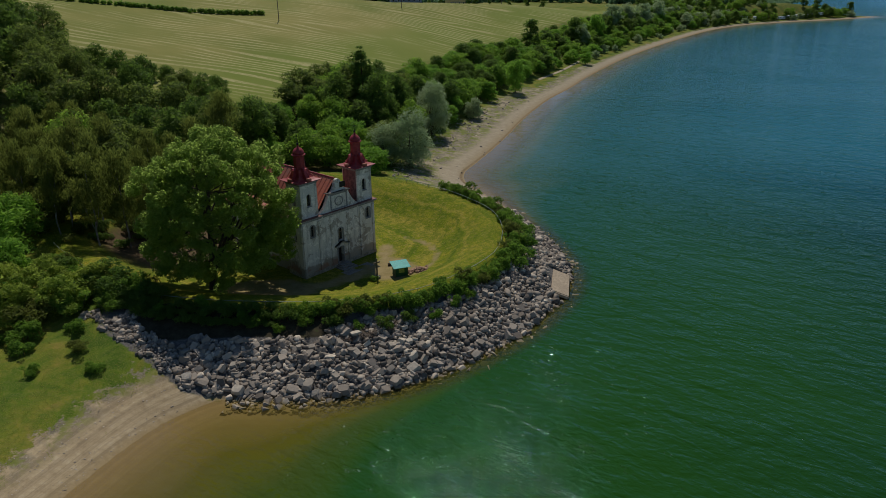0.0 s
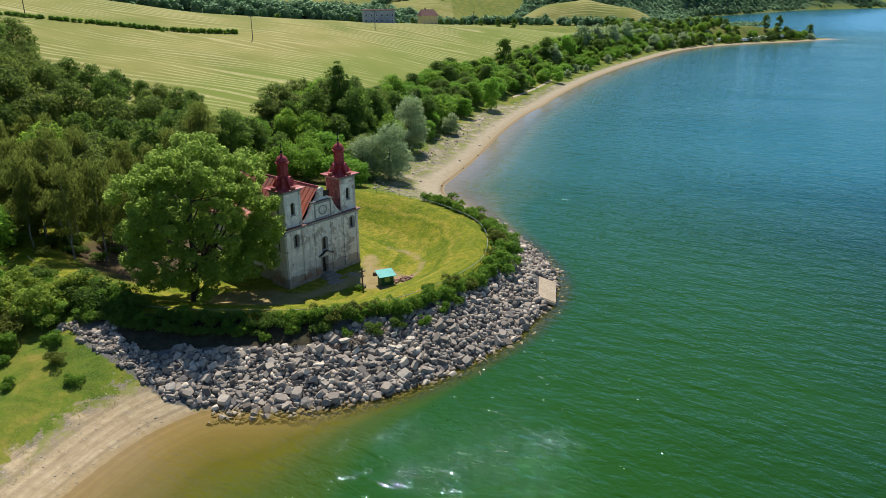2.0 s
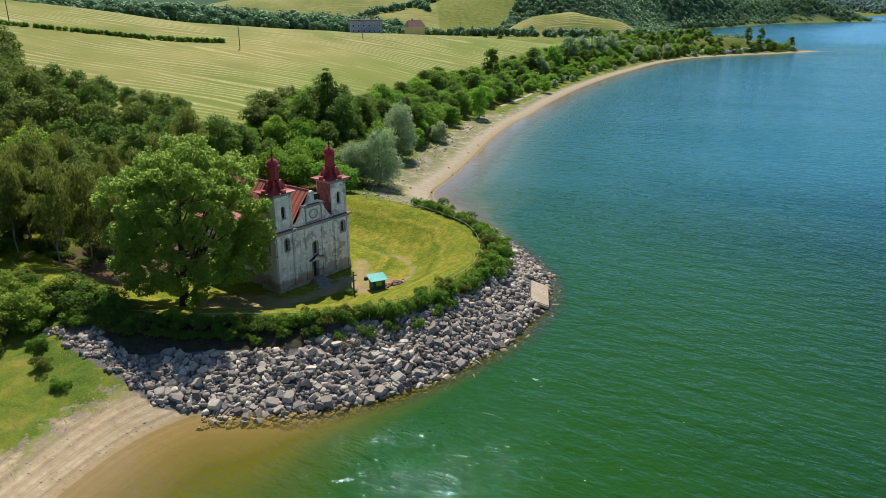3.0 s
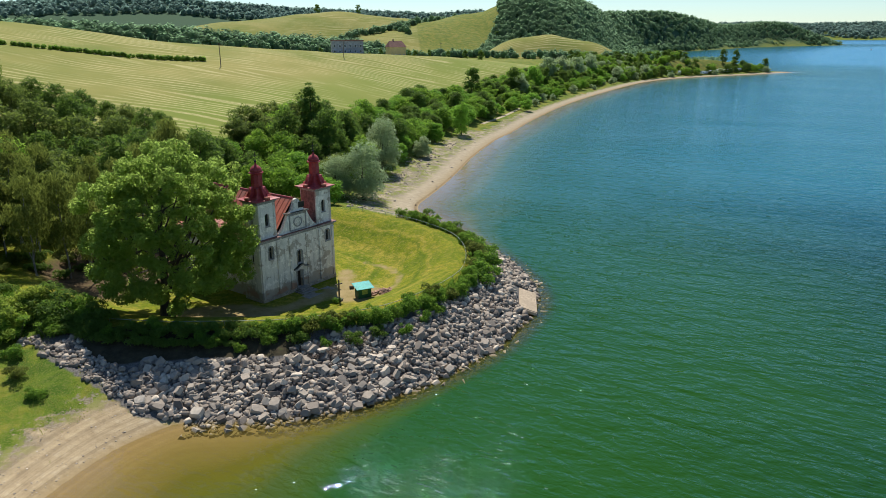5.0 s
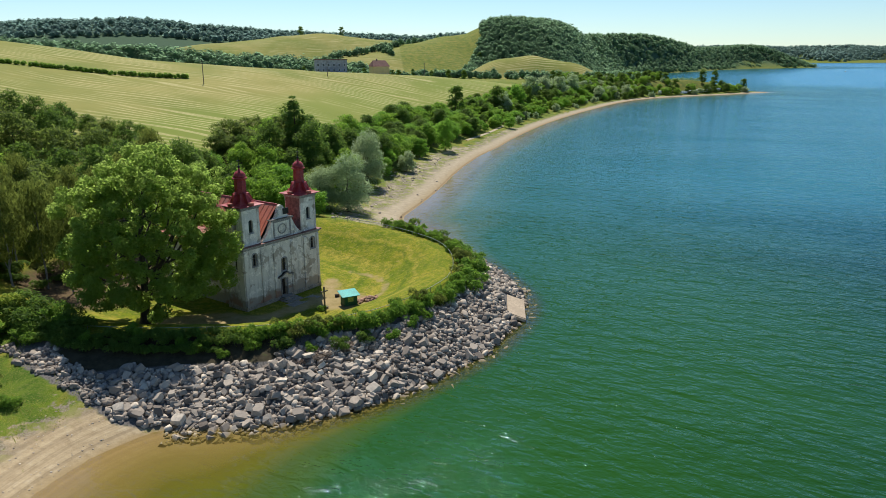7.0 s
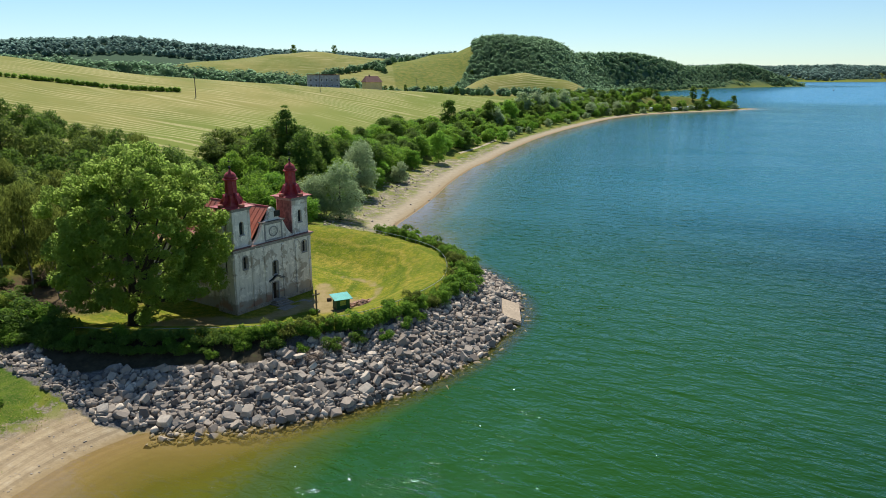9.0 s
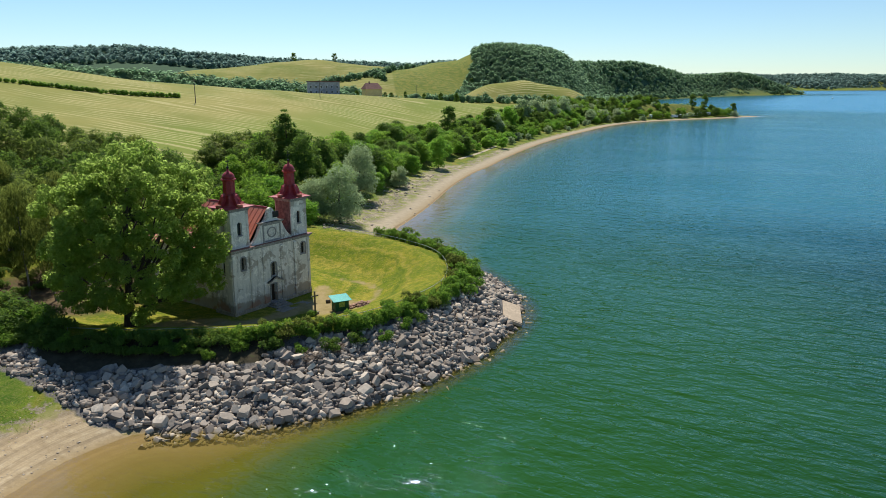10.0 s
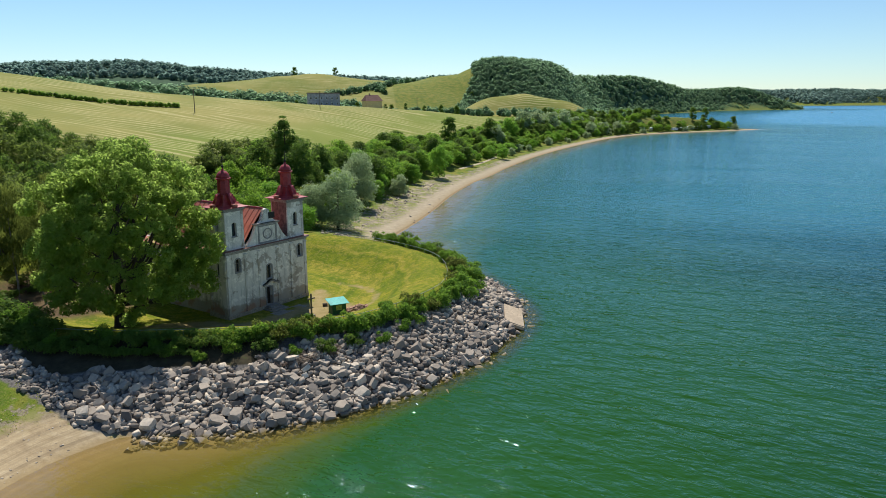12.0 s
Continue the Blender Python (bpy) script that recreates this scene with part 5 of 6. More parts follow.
def tree_parts(seed, tall, wide, base, puffs, leaves, leaf, shape="round", trunk=0.22, bark=BARK, mat=LEAF_WOOD, lean=0.0, nlimbs=8, droop=0.0, shift=(0, 0), uneven=0.2, corners=3, lobes=None, puff=(0.2, 0.34)):
    """Meshes for a tree: trunk with limbs, crown of leaf clumps over an uneven outline."""
    rng, r = random.Random(seed), np.random.RandomState(seed)
    mid, half = (tall + base) / 2, (tall - base) / 2
    cs, rs = [], []
    for lx, ly, lz, lr in lobes or ():
        for _ in range(puffs // len(lobes)):
            d = r.normal(size=3)
            d /= np.linalg.norm(d)
            pr = lr * r.uniform(*puff)
            cs.append(np.array([lx, ly, lz]) + d * (lr - pr * 0.6) * r.uniform(0.55, 1.0) * (1, 1, 0.85))
            rs.append(pr)
    while len(cs) < puffs and not lobes:
        d = r.normal(size=3)
        d /= np.linalg.norm(d)
        q = r.uniform(0.35, 1.0) ** 0.6
        h = d[2] * q
        if shape == "round":
            w = 1.0
        elif shape == "tall":
            w = 1.0 - 0.35 * h
        elif shape == "spread":
            w = 1.0 + 0.1 * h
        else:
            w = 1.0 - 0.15 * abs(h)
        lump = 0.9 - 0.1 * uneven + uneven * math.sin(3 * math.atan2(d[1], d[0]) + seed) * math.cos(2.0 * d[2] + seed)
        pr = min(wide, 2 * half) * 0.5 * r.uniform(0.22, 0.40)
        c = np.array([d[0] * q * (wide / 2 - pr * 0.7) * w * lump + lean * h, d[1] * q * (wide / 2 - pr * 0.7) * w * lump, mid + h * (half - pr * 0.6)])
        cs.append(c)
        rs.append(pr)
    cs, rs = np.array(cs), np.array(rs)
    cs[:, :2] += shift
    v, f = leaf_cloud(cs, rs, leaves, leaf, seed, 0.85, droop, corners, lobes is not None, (0.8, 1.3) if lobes else (0.4, 0.75))
    crown = mesh_from("crown", v, f)
    crown.materials.append(mat)
    bm = limbs(bmesh.new(), rng, (0, 0, 0), (lean * 0.5, 0, mid + half * 0.45), trunk, [cs[i] for i in r.choice(len(cs), min(nlimbs, len(cs)), replace=False)])
    me = bpy.data.meshes.new("trunk")
    bm.to_mesh(me)
    bm.free()
    me.materials.append(bark)
    return me, crown


def grow(name, meshes, label, category="tree", group=""):
    ob = tagged(new(name), label, category, group)
    part("trunk", meshes[0], None, ob)
    part("crown", meshes[1], None, ob)
    return ob


KINDS = {
    "oak": [tree_parts(s, 12.5, 10.5, 0.8, 64, 4800, 0.38, "round", 0.24, mat=LEAF_WOOD) for s in (11, 12, 13)],
    "dark": [tree_parts(s, 14, 9.5, 0.8, 64, 4800, 0.38, "tall", 0.26, mat=LEAF_DARK) for s in (21, 22)],
    "bright": [tree_parts(s, 8, 9.0, -0.8, 54, 4800, 0.31, "round", 0.16, mat=LEAF_BRIGHT) for s in (31, 32)],
    "birch": [tree_parts(s, 14.5, 6.4, 3.2, 60, 6400, 0.23, "tall", 0.14, BARK_BIRCH, LEAF_BIRCH, droop=0.6, nlimbs=6) for s in (41, 42, 43)],
    "willow": [tree_parts(s, 11, 10.0, -1.6, 84, 13000, 0.21, "tall", 0.25, mat=LEAF_WILLOW, droop=0.25) for s in (51, 52)],
    "sallow": [tree_parts(s, 5.0, 6.5, -1.2, 40, 4600, 0.24, "round", 0.12, mat=LEAF_WILLOW) for s in (61, 62)],
    "poplar": [tree_parts(s, 19, 6.5, 2.5, 56, 7000, 0.33, "tall", 0.3, mat=LEAF_DARK) for s in (71,)],
    "acacia": [tree_parts(s, 12, 9.5, 1.0, 60, 5400, 0.36, "spread", 0.2, mat=LEAF_ACACIA, uneven=0.3) for s in (101, 102)],
    "scrub": [tree_parts(s, 4.2, 7.0, -0.5, 44, 4200, 0.24, "round", 0.1, mat=LEAF_OLIVE, uneven=0.3) for s in (105, 106)],
    "wood": [tree_parts(s, 12.3, 9.5, 0.6, 60, 5600, 0.33, "spread", 0.22, mat=m, uneven=0.35) for s, m in ((111, LEAF_ACACIA), (112, LEAF_DARK), (113, LEAF_ACACIA), (114, LEAF_DARK))],
    "mid": [tree_parts(s, 12, 10, 0.4, 48, 5200, 0.34, "round", 0.24, mat=LEAF_WOOD) for s in (14, 15)],
    "mid_dark": [tree_parts(s, 13, 9, 0.4, 48, 5200, 0.34, "tall", 0.24, mat=LEAF_DARK) for s in (24,)],
    "mid_bright": [tree_parts(s, 9, 9.5, 0.3, 44, 5200, 0.32, "round", 0.2, mat=LEAF_BRIGHT) for s in (34, 35)],
    "far": [tree_parts(s, 11, 9.5, -0.4, 44, 2500, 0.47, "round", 0.2, mat=LEAF_WOOD, nlimbs=4) for s in (81, 82, 83)],
    "far_dark": [tree_parts(s, 12, 8.5, -0.4, 44, 2500, 0.47, "tall", 0.2, mat=LEAF_DARK, nlimbs=4) for s in (85, 86)],
    "far_bright": [tree_parts(s, 9, 9.5, -0.3, 42, 2500, 0.45, "round", 0.2, mat=LEAF_BRIGHT, nlimbs=4) for s in (87, 88)],
    "far_grey": [tree_parts(s, 7, 8, -1.2, 40, 2600, 0.38, "round", 0.15, mat=LEAF_WILLOW, nlimbs=4) for s in (91, 92)],
}
LABELS = {
    "oak": ("broadleaf_tree", "leafy green broadleaf tree of the lakeside wood"), "dark": ("dark_tree", "dark green dense broadleaf tree behind the church"),
    "bright": ("young_tree", "low bright green bushy tree near the shore"), "birch": ("birch_tree", "slender pale-stemmed birch with light drooping foliage"),
    "willow": ("willow_tree", "silvery grey-green willow on the beach"), "sallow": ("willow_bush", "round grey-green willow bush on the beach"),
    "acacia": ("acacia_tree", "light olive-green acacia at the edge of the wood"), "scrub": ("willow_scrub", "spreading yellow-green willow scrub on the slope"),
    "wood": ("broadleaf_tree", "light green broadleaf tree in the wood behind the church"),
    "mid": ("broadleaf_tree", "green broadleaf tree in the belt along the bay"), "mid_dark": ("dark_tree", "dark green tree in the belt along the bay"),
    "mid_bright": ("young_tree", "bright green leafy tree in the belt along the bay"),
    "poplar": ("poplar_tree", "tall dark poplar rising over the wood"), "far": ("shore_tree", "green broadleaf tree in the belt along the bay"),
    "far_dark": ("dark_tree", "dark green tree in the belt along the bay"), "far_bright": ("shore_tree", "bright green leafy tree in the belt along the bay"), "far_grey": ("shore_willow", "grey-green willow along the far beach"),
}
TREE_RNG = random.Random(77)
first = {}


def plant(kind, x, y, scale=1.0, sink=0.15, pick=None, wide=1.0):
    k = TREE_RNG.randrange(len(KINDS[kind])) if pick is None else pick
    m = pose(x, y, height(x, y) - sink, 0, 0, TREE_RNG.uniform(0, 360)) @ Matrix.Diagonal((scale * wide, scale * wide, scale, 1))
    name, label = LABELS[kind]
    if (kind, k) not in first:
        first[kind, k] = grow(name, KINDS[kind][k], label, "tree", "trees along the lake")
        first[kind, k].matrix_basis = m
        return first[kind, k]
    ob = copy_thing(first[kind, k], Matrix())
    ob.matrix_basis = m
    return ob


# the great linden beside the church
LOBES, lobe_rng = [], random.Random(19)
for k in range(84):
    h = 1 - 1.93 * (k + 0.5) / 84                       # evenly over a broad dome
    a, w = k * 2.39996, (1 - abs(h) ** (2.4 if h > 0 else 6)) ** 0.5
    q = lobe_rng.uniform(0.88, 1.05)
    LOBES.append((7.9 * w * q * math.cos(a) + 1.9, 8.4 * w * q * math.sin(a), 11.9 + 8.7 * h * q, lobe_rng.uniform(1.6, 2.9)))
LOBES += [(1.9 + 4.6 * math.cos(k * 2.4), 5.2 * math.sin(k * 2.4), 8.0 + 2.2 * k, 2.6) for k in range(4)]
me_trunk, me_crown = tree_parts(7, 22.3, 21.0, 2.4, 900, 138000, 0.165, "round", 0.62, mat=LEAF_LINDEN, nlimbs=44, lobes=LOBES, puff=(0.2, 0.42), lean=3.0)
linden = tagged(new("linden_tree"), "huge spreading old linden with a forked trunk beside the church", "tree")
part("trunk", me_trunk, None, linden)
part("crown", me_crown, None, linden)
bm = limbs(bmesh.new(), random.Random(3), (0.4, -0.1, 0.3), (5.2, -1.4, 7.5), 0.42, [(7.5, -2, 9), (7, 1, 10), (8, -4, 6), (5, -5, 8)])
part("fork", bm, BARK, linden)
linden.matrix_world = pose(-31.6, 85.0, height(-31.6, 85) - 0.1, 0, 0, 0)

# single trees that stand out
SINGLE = [
    ("willow", -9.0, 147, 1.15, 0, 1.15), ("willow", -14.5, 146, 0.85, 1, 1.0), ("willow", -5.0, 178, 1.3, 1, 0.85), ("sallow", 6.1, 202, 1.25, 0, 0.85), ("bright", 11.5, 229, 0.8, 0, 1.0), ("bright", 22, 247, 1.5, 1, 0.62),
    ("sallow", 34.5, 299, 1.5, 1, 0.75), ("far_grey", 66, 374, 1.57, 0, 0.9), ("far_bright", 78, 398, 1.57, 1, 0.8), ("far_grey", 95, 443, 1.97, 1, 1.0), ("far_grey", 110, 467, 1.65, 0, 1.0),
    ("far_grey", 124, 484, 1.97, 1, 0.95), ("far_grey", 141, 513, 1.81, 0, 1.0), ("far_grey", 153, 524, 1.49, 1, 1.0), ("far_grey", 165, 523, 1.49, 0, 1.0), ("far_grey", 182, 545, 1.57, 1, 1.1), ("far_grey", 200, 560, 1.49, 0, 1.1),
    ("bright", -23, 152, 1.1, 1, 1.1), ("poplar", -22, 176, 1.0, 0, 1.2), ("acacia", -25, 182, 1.3, 0, 0.8),
    ("dark", -17.5, 170, 1.1, 0, 1.0), ("dark", -13.5, 178, 1.0, 1, 1.0), ("dark", -27, 168, 1.0, 1, 1.0),
    ("scrub", -46, 75, 1.1, 0, 1.0), ("scrub", -51, 72.5, 1.2, 1, 1.0), ("scrub", -55, 77, 1.3, 0, 1.0), ("scrub", -44.5, 79, 0.95, 1, 1.0), ("scrub", -59, 70, 1.2, 1, 1.0), ("scrub", -50.5, 79.5, 1.1, 1, 1.0),
    ("bright", -61.5, 88, 1.15, 0, 1.0), ("bright", -57, 83, 0.75, 1, 1.0), ("bright", -66, 80, 1.2, 1, 1.0), ("bright", -63, 95, 1.0, 1, 1.0),
    ("far_dark", 35.5, 334, 1.3, 0, 1.0), ("far_dark", 62, 372, 1.15, 1, 1.0), ("far_dark", 86, 408, 1.2, 0, 0.8),
]
for kind, x, y, s, k, w in SINGLE:
    plant(kind, x, y, s, pick=k, wide=w)


def fill_belt(n, x0, x1, y0, y1, test, kinds, lo, hi, gap, wide=1.0):
    """Trees strewn over a stretch of the plan, kept a gap apart."""
    pts = scatter(n * 30, x0, x1, y0, y1, TREE_RNG)
    z, sd, dc, t, c = land(pts[:, 0], pts[:, 1])
    done = []
    for (x, y), a, b, cc in zip(pts, sd, dc, c):
        if len(done) >= n:
            break
        if test(x, y, a, b, cc) and all((x - u) ** 2 + (y - v) ** 2 > gap * gap for u, v in done):
            done.append((x, y))
            plant(TREE_RNG.choice(kinds), x, y, TREE_RNG.uniform(lo, hi), wide=wide * TREE_RNG.uniform(0.9, 1.15), sink=0.15 + 0.5 * (wide > 1))


fill_belt(30, -78, -41, 94, 130, lambda x, y, a, b, c: (b > 4 or x < -58) and x < -42 - 0.1 * (130 - y), ["birch"], 0.9, 1.2, 3.9)


def wood_top(x, y):
    """Height of the wood's canopy, falling towards the hay field."""
    low = np.interp(y, [140, 150, 160, 170, 178], [15.5, 14.5, 11.0, 6.2, 3.2])
    return low + (17.0 - low) * float(smooth(np.array(-x), 86, 98))


pts = scatter(5000, -122, -38, 104, 178, TREE_RNG)
wood = []
for (x, y), b in zip(pts, land(pts[:, 0], pts[:, 1])[2]):
    top = wood_top(x, y)
    gap = 3.0 + 0.26 * top
    if b < 2 and top > 4 and x < -40 - 0.35 * (y - 128) * (y > 150) and len(wood) < 175 and all((x - u) ** 2 + (y - v) ** 2 > gap * gap for u, v in wood):
        wood.append((x, y))
        near = y < 132 and x > -85
        plant(TREE_RNG.choice(("oak", "birch", "acacia", "dark")) if near else "wood", x, y, top / 12.3 * TREE_RNG.uniform(0.82, 1.04), wide=1.0 + 0.25 * (top < 9))
fill_belt(16, -100, -66, 58, 100, lambda x, y, a, b, c: b < -2 and a > 22, ["oak", "oak", "bright"], 0.7, 1.1, 4.6)
fill_belt(72, -62, 14, 134, 205, lambda x, y, a, b, c: b < -5 and 17 < a < 50, ["oak", "oak", "acacia", "dark", "bright", "bright"], 0.58, 0.86, 4.1, 1.15)
fill_belt(70, -25, 65, 198, 300, lambda x, y, a, b, c: 17 < a < 40, ["mid", "mid_bright", "mid_bright", "mid_dark"], 0.55, 0.82, 4.4, 1.3)
fill_belt(205, 0, 230, 290, 570, lambda x, y, a, b, c: 15 < a < 38, ["far", "far", "far_bright", "far_dark"], 0.42, 0.76, 4.7, 1.45)
fill_belt(34, 40, 220, 300, 545, lambda x, y, a, b, c: 9 < a < 15, ["far_grey", "far_grey", "far_bright"], 0.4, 0.75, 6.5)
fill_belt(170, 150, 345, 520, 690, lambda x, y, a, b, c: a > 7 and math.hypot((x - 152) / 1.4, y - 684) > 62 and (x < 262 or a < 22), ["far_dark", "far", "far_grey"], 0.5, 0.85, 5.0, 1.3)

# shrubs: hedge of brambles outside the dike, bushes on the meadow
def shrub_mesh(seed, mat, leaves=1300, wide=2.6, tall=1.9):
    r = np.random.RandomState(seed)
    n = 12
    cs = np.stack([r.uniform(-wide / 2, wide / 2, n) * 0.7, r.uniform(-wide / 2, wide / 2, n) * 0.6, r.uniform(0.2, 0.75, n) * tall], 1)
    v, f = leaf_cloud(cs, r.uniform(0.35, 0.7, n), leaves, 0.155, seed, 0.8)
    me = mesh_from("foliage", v, f)
    me.materials.append(mat)
    bm = bmesh.new()
    for c in cs[:7]:
        rod(bm, (c[0] * 0.2, c[1] * 0.2, -0.1), c, 0.035, 0.012, 4)
    st = bpy.data.meshes.new("stem")
    bm.to_mesh(st)
    bm.free()
    st.materials.append(BARK)
    return st, me


SHRUBS = [shrub_mesh(s, m) for s, m in ((201, LEAF_BRAMBLE), (202, LEAF_BRAMBLE), (203, LEAF_DARK), (204, LEAF_BIRCH), (206, LEAF_DARK))]
shrub_first = {}


def shrub(x, y, scale, k, label="dense green bramble shrub along the dike", group="shrubs on the dike", tall=1.0):
    m = pose(x, y, height(x, y) - 0.1, 0, 0, TREE_RNG.uniform(0, 360)) @ Matrix.Diagonal((scale, scale, scale * tall, 1))
    if k not in shrub_first:
        ob = tagged(new("shrub"), label, "shrub", group)
        part("stem", SHRUBS[k][0], None, ob)
        part("foliage", SHRUBS[k][1], None, ob)
        shrub_first[k] = ob
    else:
        ob = copy_thing(shrub_first[k], Matrix())
        tagged(ob, label, "shrub", group)
    ob.matrix_basis = m
    return ob


crest_d = np.r_[0, np.cumsum(np.hypot(*np.diff(CREST, axis=0).T))]
for s in np.arange(16, 118, 0.72):
    x, y = np.interp(s, crest_d, CREST[:, 0]), np.interp(s, crest_d, CREST[:, 1])
    x2, y2 = np.interp(s + 0.5, crest_d, CREST[:, 0]), np.interp(s + 0.5, crest_d, CREST[:, 1])
    nx, ny = (y2 - y) * 2, -(x2 - x) * 2
    off = TREE_RNG.uniform(0.9, 2.3)
    # under the linden mostly dark leaves, which paint its shade on the hedge
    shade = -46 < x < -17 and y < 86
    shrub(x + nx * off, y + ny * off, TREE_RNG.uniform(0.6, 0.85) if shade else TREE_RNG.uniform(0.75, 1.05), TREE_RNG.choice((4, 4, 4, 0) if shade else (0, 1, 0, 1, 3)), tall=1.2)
for x, y, s, k in ((9.6, 91.5, 1.7, 1), (8.4, 88.2, 1.5, 0), (10.6, 96.5, 1.7, 0), (10.4, 100, 1.5, 1), (9.8, 104, 1.3, 0), (6.8, 112.5, 1.5, 2), (2.5, 121, 1.7, 2), (-10.4, 88.5, 0.55, 0),
                   (-45, 78, 1.7, 2), (-44, 74.5, 1.9, 0), (-48, 72, 2.0, 3), (-52, 76, 2.2, 1), (-55, 71, 2.0, 2), (-50, 67, 1.3, 0), (-42.5, 70.5, 1.0, 1), (-40.5, 66.5, 0.9, 3), (-43.5, 62.5, 0.8, 0), (-58, 80, 2.4, 2), (-40, 78.5, 1.5, 2),
                   (-37, 63.5, 0.8, 1), (-57, 64, 1.6, 3), (-38, 75, 1.3, 2), (-40.5, 74.2, 1.4, 0), (-36.2, 73.6, 1.1, 2), (-47.5, 68.5, 1.5, 1), (-46, 66, 1.1, 0), (-41, 78, 2.0, 2), (-38.3, 77, 1.8, 0), (-35.8, 76.2, 1.5, 2), (-43.5, 80, 2.1, 2), (-62, 70, 2.4, 1), (-50, 84, 1.6, 2)):
    shrub(x, y, s, k, "rounded leafy bush on the grassy slope", "bushes on the slope", 0.85)

# undergrowth added over the litter; its dark leaves stand for the wood's shade
under_rng = random.Random(44)
for _ in range(30):
    shrub(under_rng.uniform(-72, -45), under_rng.uniform(93, 112), under_rng.uniform(0.8, 1.5), under_rng.choice((3, 4, 4)), "added undergrowth between the birch stems, dark leaves standing for shade", "undergrowth in the wood", 0.9)

DRY = leaf_material("dry_twigs", (0.09, 0.07, 0.05), (0.22, 0.18, 0.14), 0.2)
SHRUBS.append(shrub_mesh(205, DRY, 1100, 3.0, 1.0))
for x, y, s in ((-9.2, 70.2, 1.0), (-11.2, 69.4, 0.8), (-7.0, 71.4, 0.8), (-13.5, 70.2, 0.7)):
    shrub(x, y, s, 5, "dry leafless brush lying over the rocks", "dry brush on the rocks", 0.8)
# lower row of brambles, leaf colour darkened for the linden's shade
for s in np.arange(22, 52, 0.95):
    x, y = np.interp(s, crest_d, CREST[:, 0]), np.interp(s, crest_d, CREST[:, 1])
    x2, y2 = np.interp(s + 0.5, crest_d, CREST[:, 0]), np.interp(s + 0.5, crest_d, CREST[:, 1])
    off = TREE_RNG.uniform(2.2, 3.4)
    shrub(x + (y2 - y) * 2 * off, y - (x2 - x) * 2 * off, TREE_RNG.uniform(0.6, 0.9), 4, "bramble hanging over the bank, darkened for the linden's shade", "shrubs on the dike", 0.9)
for s in np.arange(50, 74, 2.6):
    x, y = np.interp(s, crest_d, CREST[:, 0]), np.interp(s, crest_d, CREST[:, 1])
    x2, y2 = np.interp(s + 0.5, crest_d, CREST[:, 0]), np.interp(s + 0.5, crest_d, CREST[:, 1])
    nx, ny = (y2 - y) * 2, -(x2 - x) * 2
    off = TREE_RNG.uniform(2.8, 4.3)
    shrub(x + nx * off, y + ny * off, TREE_RNG.uniform(0.55, 0.95), TREE_RNG.choice((0, 1, 0, 2)))

# ---- far woods on the hills ----
bm = bmesh.new()
bmesh.ops.create_icosphere(bm, subdivisions=1, radius=0.72)
CROWN_V = np.array([v.co[:] for v in bm.verts])
CROWN_F = np.array([[v.index for v in f.verts] for f in bm.faces])
bm.free()


def far_wood(name, count, x0, x1, y0, y1, test, label, size=(6, 10), seed=1, tries=12, mat=LEAF_FAR_HAZE, pts=None, gap=0.0, per=40, leaf=0.3):
    """Distant woods: one ragged leafy crown a tree, joined."""
    rng, r = random.Random(seed), np.random.RandomState(seed)
    if pts is None:
        pts = scatter(count * tries, x0, x1, y0, y1, rng)
    z, sd, dc, t, c = land(pts[:, 0], pts[:, 1])
    taken, ok = {}, []
    for i in range(len(pts)):
        if len(ok) >= count:
            break
        if not test(pts[i][0], pts[i][1], sd[i], c[i]):
            continue
        if gap:
            cell = (int(pts[i][0] // gap), int(pts[i][1] // gap))
            if cell in taken:
                continue
            taken[cell] = True
        ok.append(i)
    cs = np.concatenate([pts[ok], z[ok][:, None]], 1)
    n, k = len(cs), len(CROWN_V)
    rad = r.uniform(size[0], size[1], n) / 2
    cs[:, 2] += rad * r.uniform(0.55, 1.0, n)
    tall = np.array([1.0, 1.0, 1.2])
    v = CROWN_V[None] * r.uniform(0.7, 1.15, (n, k, 1)) * rad[:, None, None] * tall + cs[:, None]
    f = CROWN_F[None] + (np.arange(n) * k)[:, None, None]
    d = r.normal(size=(n, per, 3))
    d /= np.linalg.norm(d, axis=2)[:, :, None]
    d[:, :, 2] = np.abs(d[:, :, 2]) * 1.3 - 0.35
    pos = cs[:, None] + d * rad[:, None, None] * r.uniform(0.72, 1.08, (n, per, 1)) * tall
    nrm = d * 0.6 + r.normal(size=d.shape) * 0.2 + (0, 0, 0.6)
    nrm /= np.linalg.norm(nrm, axis=2)[:, :, None]
    side = np.cross(nrm, r.normal(size=nrm.shape))
    side /= np.linalg.norm(side, axis=2)[:, :, None]
    up = np.cross(nrm, side)
    w = rad[:, None, None] * leaf * r.uniform(0.6, 1.3, (n, per, 1))
    tri = np.stack([pos - side * w - up * w * 0.6, pos + up * w * 1.1, pos + side * w - up * w * 0.6], 2)
    me = mesh_from(name, np.vstack([v.reshape(-1, 3), tri.reshape(-1, 3)]), np.vstack([f.reshape(-1, 3), n * k + np.arange(n * per * 3).reshape(-1, 3)]))
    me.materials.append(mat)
    return tagged(new(name, me), label, "woods", kind="stuff")


def on_line(x, y, line, half):
    for (ax, ay), (bx, by) in zip(line, line[1:]):
        dx, dy = bx - ax, by - ay
        t = min(1, max(0, ((x - ax) * dx + (y - ay) * dy) / (dx * dx + dy * dy)))
        if math.hypot(x - ax - t * dx, y - ay - t * dy) < half:
            return True
    return False


